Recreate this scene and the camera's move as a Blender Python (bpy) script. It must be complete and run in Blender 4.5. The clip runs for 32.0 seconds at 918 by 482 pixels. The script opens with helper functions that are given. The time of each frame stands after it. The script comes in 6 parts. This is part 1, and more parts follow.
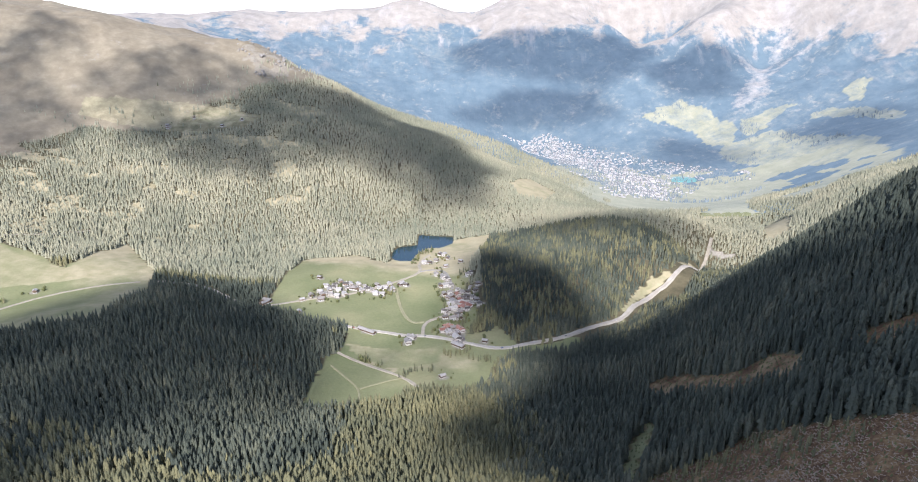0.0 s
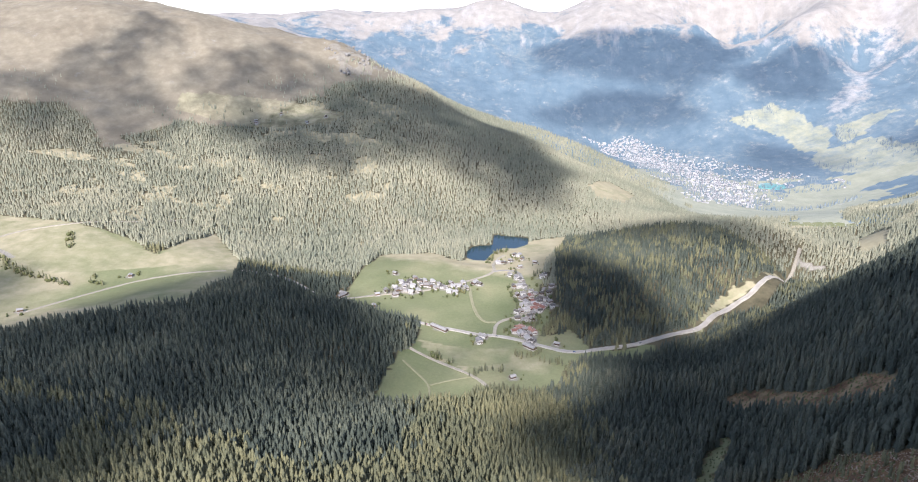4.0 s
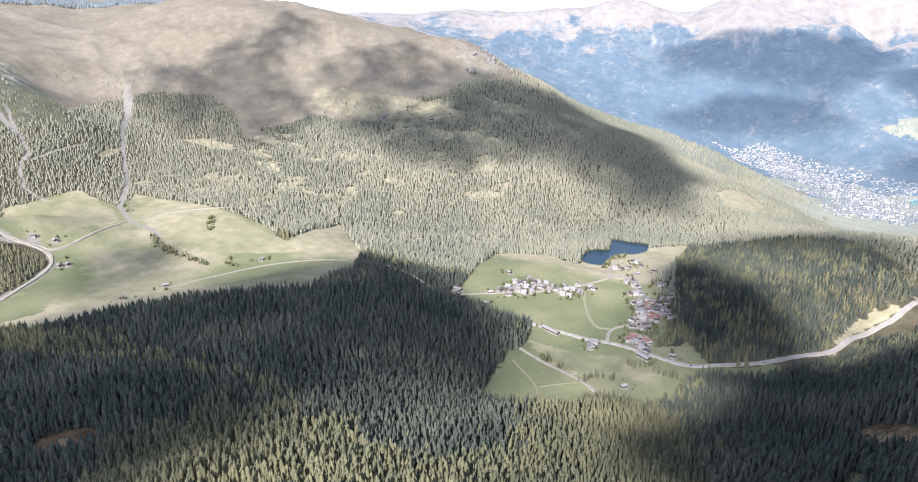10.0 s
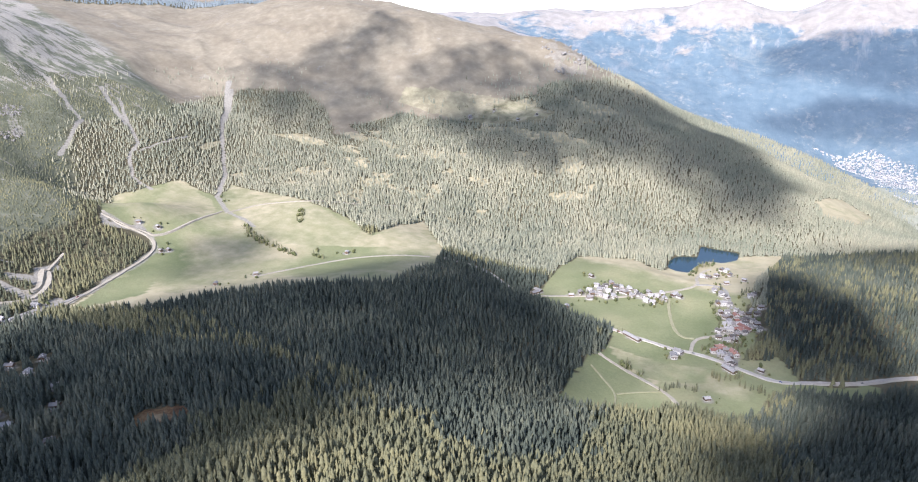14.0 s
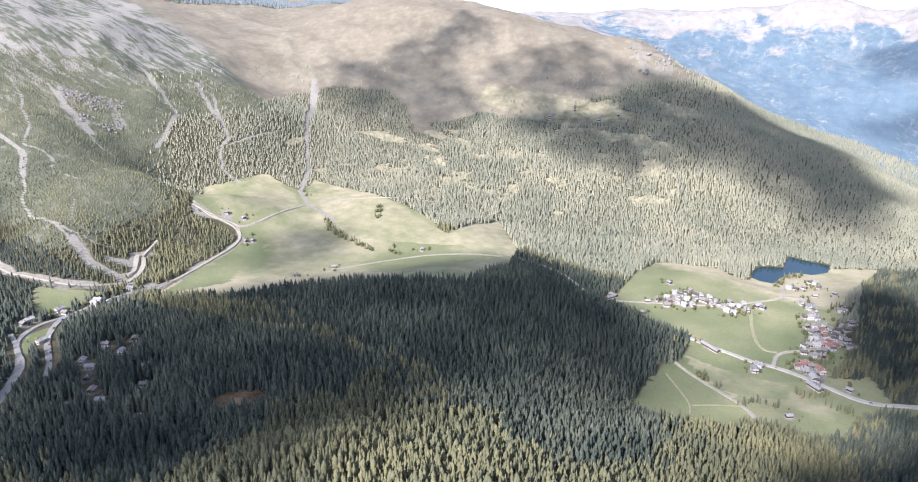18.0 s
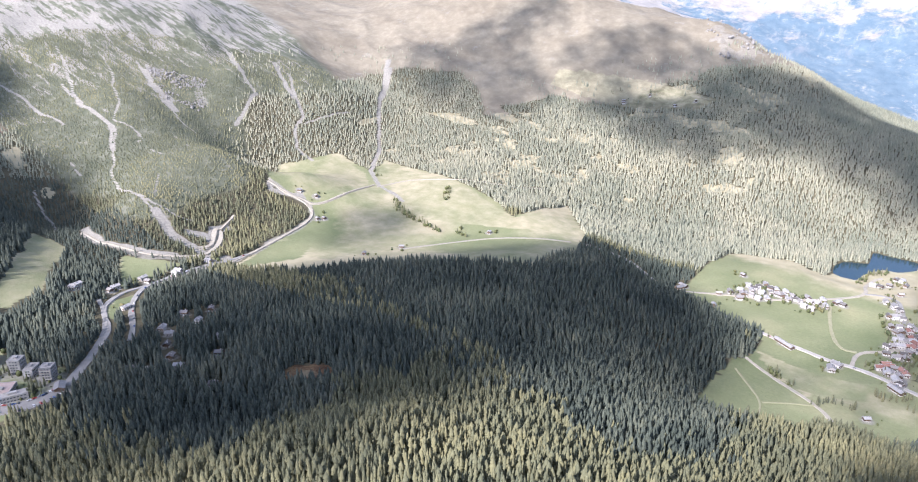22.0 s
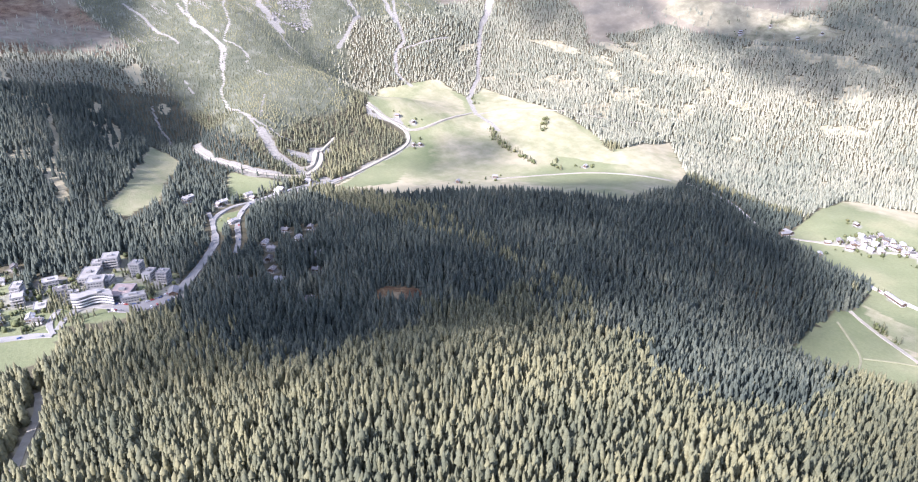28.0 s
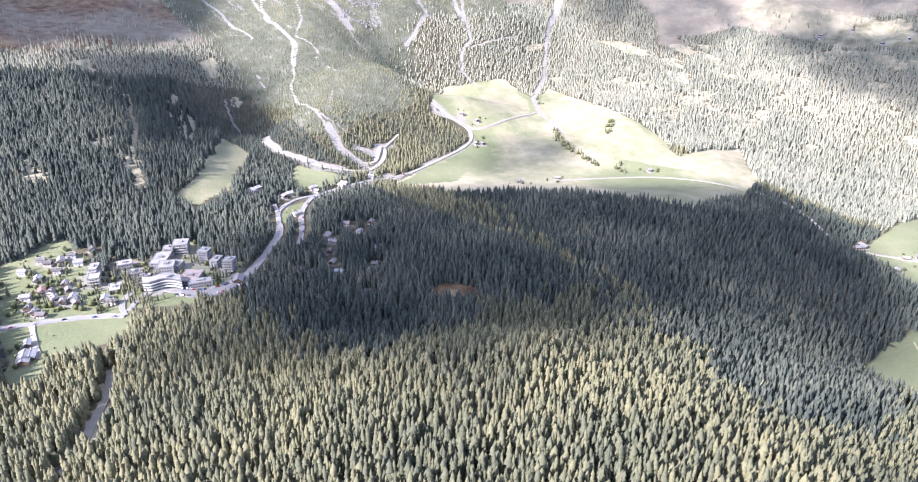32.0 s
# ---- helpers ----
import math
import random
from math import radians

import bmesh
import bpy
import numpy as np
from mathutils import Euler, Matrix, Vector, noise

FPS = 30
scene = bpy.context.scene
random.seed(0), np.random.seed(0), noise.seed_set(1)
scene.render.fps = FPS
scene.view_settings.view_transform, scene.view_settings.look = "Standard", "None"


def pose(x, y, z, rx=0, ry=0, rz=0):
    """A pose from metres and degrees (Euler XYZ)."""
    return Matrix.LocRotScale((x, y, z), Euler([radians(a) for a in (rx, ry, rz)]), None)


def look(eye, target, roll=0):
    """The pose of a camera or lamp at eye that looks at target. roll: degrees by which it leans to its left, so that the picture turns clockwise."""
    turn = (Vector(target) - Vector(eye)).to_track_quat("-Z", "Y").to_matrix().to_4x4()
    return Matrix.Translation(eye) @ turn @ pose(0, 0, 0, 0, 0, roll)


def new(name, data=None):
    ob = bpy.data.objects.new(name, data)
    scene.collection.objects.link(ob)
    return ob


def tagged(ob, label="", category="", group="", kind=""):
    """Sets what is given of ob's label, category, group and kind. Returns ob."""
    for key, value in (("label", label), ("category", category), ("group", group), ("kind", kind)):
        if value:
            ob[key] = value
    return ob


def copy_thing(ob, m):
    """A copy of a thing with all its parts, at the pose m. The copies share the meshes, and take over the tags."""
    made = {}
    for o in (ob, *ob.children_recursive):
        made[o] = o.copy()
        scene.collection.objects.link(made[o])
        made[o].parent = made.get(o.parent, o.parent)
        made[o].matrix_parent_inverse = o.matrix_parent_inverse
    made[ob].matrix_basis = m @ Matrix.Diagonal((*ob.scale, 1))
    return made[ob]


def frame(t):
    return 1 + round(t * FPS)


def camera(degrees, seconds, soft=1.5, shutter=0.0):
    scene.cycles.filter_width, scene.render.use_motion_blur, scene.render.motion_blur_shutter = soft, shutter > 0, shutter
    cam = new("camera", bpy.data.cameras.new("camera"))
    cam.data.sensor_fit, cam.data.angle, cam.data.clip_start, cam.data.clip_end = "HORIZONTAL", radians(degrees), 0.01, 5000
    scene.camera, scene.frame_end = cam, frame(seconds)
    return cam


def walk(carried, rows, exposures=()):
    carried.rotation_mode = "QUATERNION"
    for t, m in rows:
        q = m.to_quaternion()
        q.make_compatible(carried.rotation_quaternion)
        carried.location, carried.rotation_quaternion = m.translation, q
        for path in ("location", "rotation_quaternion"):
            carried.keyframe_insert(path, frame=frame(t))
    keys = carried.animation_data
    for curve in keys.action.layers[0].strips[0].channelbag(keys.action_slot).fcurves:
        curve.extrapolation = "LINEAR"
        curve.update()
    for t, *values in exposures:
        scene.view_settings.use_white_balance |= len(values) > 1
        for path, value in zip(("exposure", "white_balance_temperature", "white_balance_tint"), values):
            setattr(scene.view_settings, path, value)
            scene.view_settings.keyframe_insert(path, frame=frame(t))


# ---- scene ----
# The camera hovers in one place and turns to its left, tilting down near the end.
EYE = (0.0, 0.0, 450.0)
cam = camera(67.0, 32.0, soft=1.1)
TURNS = [(0, -0.00, -18.01), (1, 1.59, -18.04), (2, 3.23, -18.01), (3, 4.83, -18.02), (4.5, 7.34, -18.02), (6, 9.75, -18.04),
         (7, 11.37, -18.03), (8, 13.05, -18.06), (9, 14.75, -18.04), (10, 16.55, -18.05), (11, 18.33, -18.07), (12, 20.12, -18.09),
         (13, 21.88, -18.08), (14, 23.65, -18.09), (15.5, 26.17, -18.09), (17, 28.64, -18.09), (18, 30.16, -18.12), (19, 31.66, -18.12),
         (20, 33.13, -18.18), (20.5, 33.86, -18.22), (21, 34.59, -18.30), (21.5, 35.30, -18.74), (22, 35.99, -19.52), (23, 37.38, -21.19),
         (24, 38.76, -22.87), (25, 40.14, -24.52), (25.5, 40.79, -25.05), (26.5, 42.09, -25.35), (27.5, 43.48, -25.24), (28, 44.20, -25.25),
         (29, 45.55, -25.28), (30, 46.86, -25.27), (31, 48.20, -25.30), (32, 49.57, -25.31)]
walk(cam, [(t, pose(*EYE, 90 + tilt, 0, turn)) for t, turn, tilt in TURNS], [(0, 1.12, 6000, 18), (13, 1.27, 5860, 20), (20, 1.4, 5800, 21), (25, 1.66, 5670, 25), (32, 1.98, 5620, 29)])


# ---- light: an afternoon sun behind the camera and to its left, broken by drifting clouds ----
SUN_FROM = Vector((-0.06, -0.81, 0.585)).normalized()
sun_data = bpy.data.lights.new("sun", "SUN")
sun_data.energy, sun_data.angle, sun_data.color = 3.9, radians(2.0), (1.0, 0.95, 0.88)
sun_lamp = new("sun", sun_data)
sun_lamp.matrix_world = look(SUN_FROM * 4000, (0, 0, 0))
world = bpy.data.worlds.new("sky")
scene.world = world
world.use_nodes = True
wn = world.node_tree
sky = wn.nodes.new("ShaderNodeTexSky")
sky.sky_type, sky.sun_disc = "NISHITA", False
sky.sun_elevation = math.asin(SUN_FROM.z)
sky.sun_rotation = math.atan2(SUN_FROM.x, SUN_FROM.y)
sky.altitude, sky.air_density, sky.dust_density = 1900, 1.0, 2.5
veil = wn.nodes.new("ShaderNodeHueSaturation")
veil.inputs["Saturation"].default_value = 0.72
wn.links.new(sky.outputs[0], veil.inputs["Color"])
wn.links.new(veil.outputs[0], wn.nodes["Background"].inputs[0])
wn.nodes["Background"].inputs[1].default_value = 0.15


# ---- materials ----
def material(name, roughness=0.8, specular=0.3):
    m = bpy.data.materials.new(name)
    m.use_nodes = True
    b = m.node_tree.nodes["Principled BSDF"]
    b.inputs["Roughness"].default_value = roughness
    b.inputs["Specular IOR Level"].default_value = specular
    return m, m.node_tree.nodes, m.node_tree.links, b


def noise_node(nodes, links, vector, size, detail=4.0, rough=0.55):
    n = nodes.new("ShaderNodeTexNoise")
    n.inputs["Scale"].default_value = 1.0 / size
    n.inputs["Detail"].default_value, n.inputs["Roughness"].default_value = detail, rough
    links.new(vector, n.inputs["Vector"])
    return n.outputs["Fac"]


def ramp(nodes, links, value, stops):
    r = nodes.new("ShaderNodeValToRGB")
    while len(r.color_ramp.elements) < len(stops):
        r.color_ramp.elements.new(0.5)
    for e, (at, c) in zip(r.color_ramp.elements, stops):
        e.position, e.color = at, (*c, 1)
    links.new(value, r.inputs[0])
    return r.outputs[0]


def mixed(nodes, links, fac, a, b, how="MIX"):
    n = nodes.new("ShaderNodeMix")
    n.data_type, n.blend_type = "RGBA", how
    for value, slot in ((fac, 0), (a, 6), (b, 7)):
        if isinstance(value, (int, float)):
            n.inputs[slot].default_value = value
        elif isinstance(value, tuple):
            n.inputs[slot].default_value = (*value, 1)
        else:
            links.new(value, n.inputs[slot])
    return n.outputs[2]


def calc(nodes, links, how, a, b=0.0):
    n = nodes.new("ShaderNodeMath")
    n.operation = how
    for value, slot in ((a, 0), (b, 1)):
        if isinstance(value, (int, float)):
            n.inputs[slot].default_value = value
        else:
            links.new(value, n.inputs[slot])
    return n.outputs[0]


def bumped(nodes, links, shader, value, strength, distance):
    n = nodes.new("ShaderNodeBump")
    n.inputs["Strength"].default_value, n.inputs["Distance"].default_value = strength, distance
    links.new(value, n.inputs["Height"])
    links.new(n.outputs[0], shader.inputs["Normal"])


def plain(name, dark, light, size, roughness=0.8, bump=0.0, per_object=0.0):
    """A weathered surface: two tones at a coarse and a fine scale, with a little relief."""
    m, nodes, links, b = material(name, roughness)
    at = nodes.new("ShaderNodeNewGeometry").outputs["Position"]
    coarse, fine = noise_node(nodes, links, at, size), noise_node(nodes, links, at, size / 9, 3)
    f = calc(nodes, links, "ADD", calc(nodes, links, "MULTIPLY", coarse, 0.65), calc(nodes, links, "MULTIPLY", fine, 0.35))
    if per_object:
        r = nodes.new("ShaderNodeObjectInfo").outputs["Random"]
        f = calc(nodes, links, "ADD", f, calc(nodes, links, "MULTIPLY", calc(nodes, links, "SUBTRACT", r, 0.5), per_object))
    links.new(ramp(nodes, links, f, [(0.3, dark), (0.7, light)]), b.inputs["Base Color"])
    if bump:
        bumped(nodes, links, b, fine, 0.6, bump)
    return m


def needle_material(name, stops, patch):
    """Conifer foliage: each tree its own tone, drifting from stand to stand, with rough twigs."""
    m, nodes, links, b = material(name, 0.8, 0.15)
    at = nodes.new("ShaderNodeNewGeometry").outputs["Position"]
    tone = nodes.new("ShaderNodeAttribute")
    tone.attribute_name = "tint"
    stand = noise_node(nodes, links, at, patch, 3)
    fine = noise_node(nodes, links, at, 1.1, 3, 0.7)
    f = calc(nodes, links, "ADD", calc(nodes, links, "MULTIPLY", tone.outputs["Fac"], 0.3), calc(nodes, links, "MULTIPLY", stand, 1.2))
    f = calc(nodes, links, "SUBTRACT", f, 0.28)
    c = ramp(nodes, links, f, stops)
    c = mixed(nodes, links, 0.7, c, ramp(nodes, links, fine, [(0.3, (0.62, 0.62, 0.62)), (0.7, (1.25, 1.25, 1.22))]), "MULTIPLY")
    links.new(c, b.inputs["Base Color"])
    bumped(nodes, links, b, fine, 0.3, 0.5)
    return m


SPRUCE = needle_material("spruce_needles", [(0.10, (0.062, 0.071, 0.046)), (0.42, (0.126, 0.127, 0.073)), (0.66, (0.178, 0.168, 0.088)), (0.95, (0.225, 0.205, 0.105))], 140)
# dark spruce, its needles deepened further to stand in for cloud shade
SHADED_DARK_SPRUCE = needle_material("shaded_dark_spruce_needles", [(0.15, (0.036, 0.046, 0.037)), (0.5, (0.072, 0.084, 0.064)), (0.75, (0.115, 0.122, 0.085)), (0.95, (0.18, 0.168, 0.105))], 110)
GARDEN = needle_material("garden_leaves", [(0.2, (0.06, 0.075, 0.035)), (0.5, (0.11, 0.12, 0.05)), (0.8, (0.17, 0.155, 0.07))], 40)
DEADWOOD = plain("dead_wood", (0.18, 0.135, 0.10), (0.42, 0.34, 0.265), 3, 0.9)
# mountain larch and spruce, paled and greyed to stand in for haze
HAZY_LARCH = needle_material("hazy_larch_needles", [(0.12, (0.15, 0.165, 0.12)), (0.45, (0.225, 0.228, 0.16)), (0.68, (0.295, 0.282, 0.195)), (0.92, (0.35, 0.325, 0.215))], 260)
ROCK = plain("broken_rock", (0.15, 0.14, 0.125), (0.31, 0.295, 0.265), 6, 0.95)
BARK = plain("bark", (0.06, 0.045, 0.035), (0.16, 0.12, 0.09), 0.8, 0.95)
ASPHALT = plain("asphalt", (0.15, 0.142, 0.128), (0.25, 0.238, 0.215), 9, 0.85)
PALE_ASPHALT = plain("worn_pale_asphalt", (0.30, 0.275, 0.23), (0.42, 0.39, 0.335), 9, 0.85)
GREY_ASPHALT = plain("worn_grey_asphalt", (0.19, 0.182, 0.16), (0.30, 0.285, 0.255), 9, 0.85)
PATH = plain("grassy_path", (0.20, 0.195, 0.108), (0.29, 0.27, 0.165), 5, 0.95)
CONCRETE = plain("pale_render", (0.20, 0.195, 0.18), (0.33, 0.32, 0.295), 5, 0.9, 0, 0.25)
GRAVEL = plain("gravel", (0.25, 0.225, 0.17), (0.37, 0.335, 0.265), 6, 0.95)
PLASTER = plain("plaster", (0.38, 0.36, 0.325), (0.58, 0.56, 0.515), 3, 0.9, 0, 0.3)
TIMBER = plain("dark_timber", (0.07, 0.045, 0.03), (0.19, 0.13, 0.09), 1.5, 0.85, 0, 0.5)
SLATE = plain("slate_roof", (0.09, 0.082, 0.073), (0.23, 0.213, 0.193), 4, 0.7, 0, 0.8)
TILE = plain("clay_tile_roof", (0.20, 0.095, 0.07), (0.32, 0.17, 0.13), 4, 0.8, 0, 0.4)
FLAT_ROOF = plain("flat_roof_gravel", (0.23, 0.215, 0.19), (0.36, 0.34, 0.30), 6, 0.9)
BROWN_ROOF = plain("brownish_flat_roof", (0.25, 0.19, 0.165), (0.36, 0.29, 0.25), 5, 0.85)
SHEET = plain("weathered_sheet_roof", (0.21, 0.20, 0.185), (0.37, 0.355, 0.33), 3, 0.5, 0, 0.5)
glass, gn, gl, gb = material("window_glass", 0.12, 0.6)
gb.inputs["Base Color"].default_value = (0.03, 0.04, 0.05, 1)
water, wnodes, wlinks, wb = material("lake_water", 0.14, 0.12)
wb.inputs["Base Color"].default_value = (0.005, 0.028, 0.040, 1)
POND_WATER = plain("turquoise_water", (0.10, 0.27, 0.27), (0.13, 0.32, 0.31), 40, 0.3)
bumped(wnodes, wlinks, wb, noise_node(wnodes, wlinks, wnodes.new("ShaderNodeNewGeometry").outputs["Position"], 3, 3), 0.15, 0.3)


def ground_material():
    m, nodes, links, b = material("ground", 0.95, 0.1)
    at = nodes.new("ShaderNodeNewGeometry").outputs["Position"]
    big, mid = noise_node(nodes, links, at, 120, 5), noise_node(nodes, links, at, 22, 5, 0.62)
    fine = noise_node(nodes, links, at, 4, 4, 0.65)
    blur = calc(nodes, links, "MULTIPLY", calc(nodes, links, "SUBTRACT", mid, 0.5), 0.9)

    def mask(attribute, channel):
        a = nodes.new("ShaderNodeAttribute")
        a.attribute_name = attribute
        s = nodes.new("ShaderNodeSeparateColor")
        links.new(a.outputs["Color"], s.inputs[0])
        v = calc(nodes, links, "ADD", s.outputs[channel], calc(nodes, links, "MULTIPLY", blur, 0.55))
        r = nodes.new("ShaderNodeMapRange")
        r.inputs["From Min"].default_value, r.inputs["From Max"].default_value = 0.3, 0.7
        links.new(v, r.inputs["Value"])
        return r.outputs[0]

    floor_c = ramp(nodes, links, mid, [(0.3, (0.055, 0.052, 0.032)), (0.7, (0.14, 0.122, 0.074))])
    grass = ramp(nodes, links, big, [(0.3, (0.14, 0.16, 0.078)), (0.55, (0.20, 0.21, 0.11)), (0.75, (0.28, 0.265, 0.15))])
    grass = mixed(nodes, links, 0.55, grass, ramp(nodes, links, fine, [(0.3, (0.8, 0.8, 0.78)), (0.7, (1.1, 1.1, 1.08))]), "MULTIPLY")
    dry = ramp(nodes, links, mid, [(0.3, (0.295, 0.262, 0.158)), (0.7, (0.375, 0.335, 0.218))])
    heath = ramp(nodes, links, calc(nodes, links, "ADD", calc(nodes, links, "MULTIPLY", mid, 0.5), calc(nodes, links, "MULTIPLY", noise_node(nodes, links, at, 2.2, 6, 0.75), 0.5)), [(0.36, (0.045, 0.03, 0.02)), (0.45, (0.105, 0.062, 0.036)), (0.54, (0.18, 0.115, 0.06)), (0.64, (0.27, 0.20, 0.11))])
    scree = ramp(nodes, links, fine, [(0.3, (0.20, 0.185, 0.152)), (0.7, (0.32, 0.30, 0.25))])
    scrub = ramp(nodes, links, mid, [(0.3, (0.085, 0.095, 0.062)), (0.55, (0.125, 0.13, 0.088)), (0.75, (0.21, 0.205, 0.155))])
    alpine = ramp(nodes, links, mid, [(0.2, (0.165, 0.145, 0.106)), (0.5, (0.214, 0.187, 0.134)), (0.8, (0.276, 0.244, 0.176))])
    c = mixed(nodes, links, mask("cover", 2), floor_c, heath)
    alpine = mixed(nodes, links, 0.8, alpine, ramp(nodes, links, big, [(0.35, (0.84, 0.82, 0.81)), (0.65, (1.1, 1.1, 1.09))]), "MULTIPLY")
    c = mixed(nodes, links, mask("tone", 2), c, alpine)
    c = mixed(nodes, links, mask("tone", 1), c, scrub)
    turn = nodes.new("ShaderNodeMapping")
    turn.inputs["Rotation"].default_value = (0, 0, radians(36))
    turn.inputs["Scale"].default_value = (0.16, 1.0, 0.4)
    links.new(at, turn.inputs["Vector"])
    runnel = noise_node(nodes, links, turn.outputs[0], 14, 6, 0.68)
    stony = calc(nodes, links, "ADD", runnel, calc(nodes, links, "MULTIPLY", calc(nodes, links, "SUBTRACT", big, 0.5), 0.5))
    rise = nodes.new("ShaderNodeMapRange")
    rise.inputs["From Min"].default_value, rise.inputs["From Max"].default_value = 190, 390
    split = nodes.new("ShaderNodeSeparateXYZ")
    links.new(at, split.inputs[0])
    links.new(split.outputs[2], rise.inputs["Value"])
    stony = ramp(nodes, links, calc(nodes, links, "ADD", stony, calc(nodes, links, "MULTIPLY", rise.outputs[0], 0.2)), [(0.64, (0, 0, 0)), (0.72, (1, 1, 1))])
    c = mixed(nodes, links, calc(nodes, links, "MULTIPLY", stony, mask("tone", 1)), c, scree)
    crag = ramp(nodes, links, noise_node(nodes, links, at, 45, 7, 0.7), [(0.60, (0, 0, 0)), (0.68, (1, 1, 1))])
    c = mixed(nodes, links, calc(nodes, links, "MULTIPLY", calc(nodes, links, "MULTIPLY", crag, 0.5), mask("tone", 2)), c, scree)
    c = mixed(nodes, links, mask("cover", 0), c, mixed(nodes, links, mask("tone", 0), grass, dry))
    c = mixed(nodes, links, mask("cover", 1), c, scree)
    links.new(c, b.inputs["Base Color"])
    bumped(nodes, links, b, calc(nodes, links, "ADD", fine, mid), 0.45, 1.2)
    return m


GROUND = ground_material()


def distance_material():
    """Far mountains, their deep layer of bright air painted as bluish tones and a faint glow: dim woods, pale rock and
    dry grass.
    """
    m, nodes, links, b = material("hazy_distant_mountains", 1.0, 0.0)
    at = nodes.new("ShaderNodeNewGeometry").outputs["Position"]
    a = nodes.new("ShaderNodeAttribute")
    a.attribute_name = "cover"
    s = nodes.new("ShaderNodeSeparateColor")
    links.new(a.outputs["Color"], s.inputs[0])
    fine = noise_node(nodes, links, at, 60, 6, 0.65)
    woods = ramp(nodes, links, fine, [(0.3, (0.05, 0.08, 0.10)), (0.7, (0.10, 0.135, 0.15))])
    rock = ramp(nodes, links, fine, [(0.3, (0.19, 0.158, 0.122)), (0.7, (0.30, 0.262, 0.21))])
    pale = ramp(nodes, links, fine, [(0.3, (0.24, 0.21, 0.178)), (0.7, (0.36, 0.325, 0.285))])
    lawn = ramp(nodes, links, fine, [(0.3, (0.215, 0.205, 0.115)), (0.7, (0.30, 0.28, 0.175))])
    broad = noise_node(nodes, links, at, 420, 6, 0.6)
    tear = calc(nodes, links, "MULTIPLY", calc(nodes, links, "SUBTRACT", noise_node(nodes, links, at, 130, 8, 0.72), 0.5), 1.5)
    turn = nodes.new("ShaderNodeMapping")
    turn.inputs["Scale"].default_value = (1.0, 0.28, 0.22)
    links.new(at, turn.inputs["Vector"])
    runnel = noise_node(nodes, links, turn.outputs[0], 75, 7, 0.66)

    tear = calc(nodes, links, "ADD", tear, calc(nodes, links, "MULTIPLY", calc(nodes, links, "SUBTRACT", noise_node(nodes, links, at, 34, 4, 0.7), 0.5), 1.6))

    def ragged(value, low=0.3, high=0.8, torn=1.0):
        r = nodes.new("ShaderNodeMapRange")
        r.inputs["From Min"].default_value, r.inputs["From Max"].default_value = low, high
        links.new(calc(nodes, links, "ADD", value, calc(nodes, links, "MULTIPLY", tear, torn)), r.inputs["Value"])
        return r.outputs[0]

    high = nodes.new("ShaderNodeMapRange")
    high.inputs["From Min"].default_value, high.inputs["From Max"].default_value = 120, 330
    split = nodes.new("ShaderNodeSeparateXYZ")
    links.new(at, split.inputs[0])
    links.new(split.outputs[2], high.inputs["Value"])
    woods = mixed(nodes, links, ramp(nodes, links, calc(nodes, links, "ADD", broad, tear), [(0.5, (0, 0, 0)), (0.85, (0.5, 0.5, 0.5))]), woods, (0.17, 0.185, 0.165))
    c = mixed(nodes, links, ragged(s.outputs[2]), woods, rock)
    streak = ramp(nodes, links, runnel, [(0.55, (0, 0, 0)), (0.68, (0.8, 0.8, 0.8))])
    c = mixed(nodes, links, calc(nodes, links, "MULTIPLY", streak, high.outputs[0]), c, pale)
    c = mixed(nodes, links, ragged(s.outputs[0], 0.3, 0.75, 0.5), c, lawn)
    c = mixed(nodes, links, ragged(s.outputs[1], 0.2, 0.8), c, pale)
    links.new(c, b.inputs["Base Color"])
    bumped(nodes, links, b, calc(nodes, links, "ADD", runnel, broad), 0.35, 40)
    # the faint blue glow is painted haze, nothing here shines
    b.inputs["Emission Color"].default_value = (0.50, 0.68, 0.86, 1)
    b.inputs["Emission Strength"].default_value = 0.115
    return m


DISTANCE = distance_material()
FAR_WALL = plain("distant_walls", (0.30, 0.295, 0.29), (0.50, 0.49, 0.47), 30, 0.9)
FAR_ROOF = plain("distant_roofs", (0.11, 0.115, 0.125), (0.24, 0.235, 0.235), 30, 0.9)
# far trees made pale and bluish, with aerial haze in their colour
HAZY_FAR_NEEDLES = needle_material("hazy_distant_needles", [(0.2, (0.14, 0.18, 0.20)), (0.8, (0.22, 0.25, 0.25))], 300)
CLOUD = plain("cloud", (0.75, 0.75, 0.76), (0.85, 0.85, 0.85), 60, 1.0)


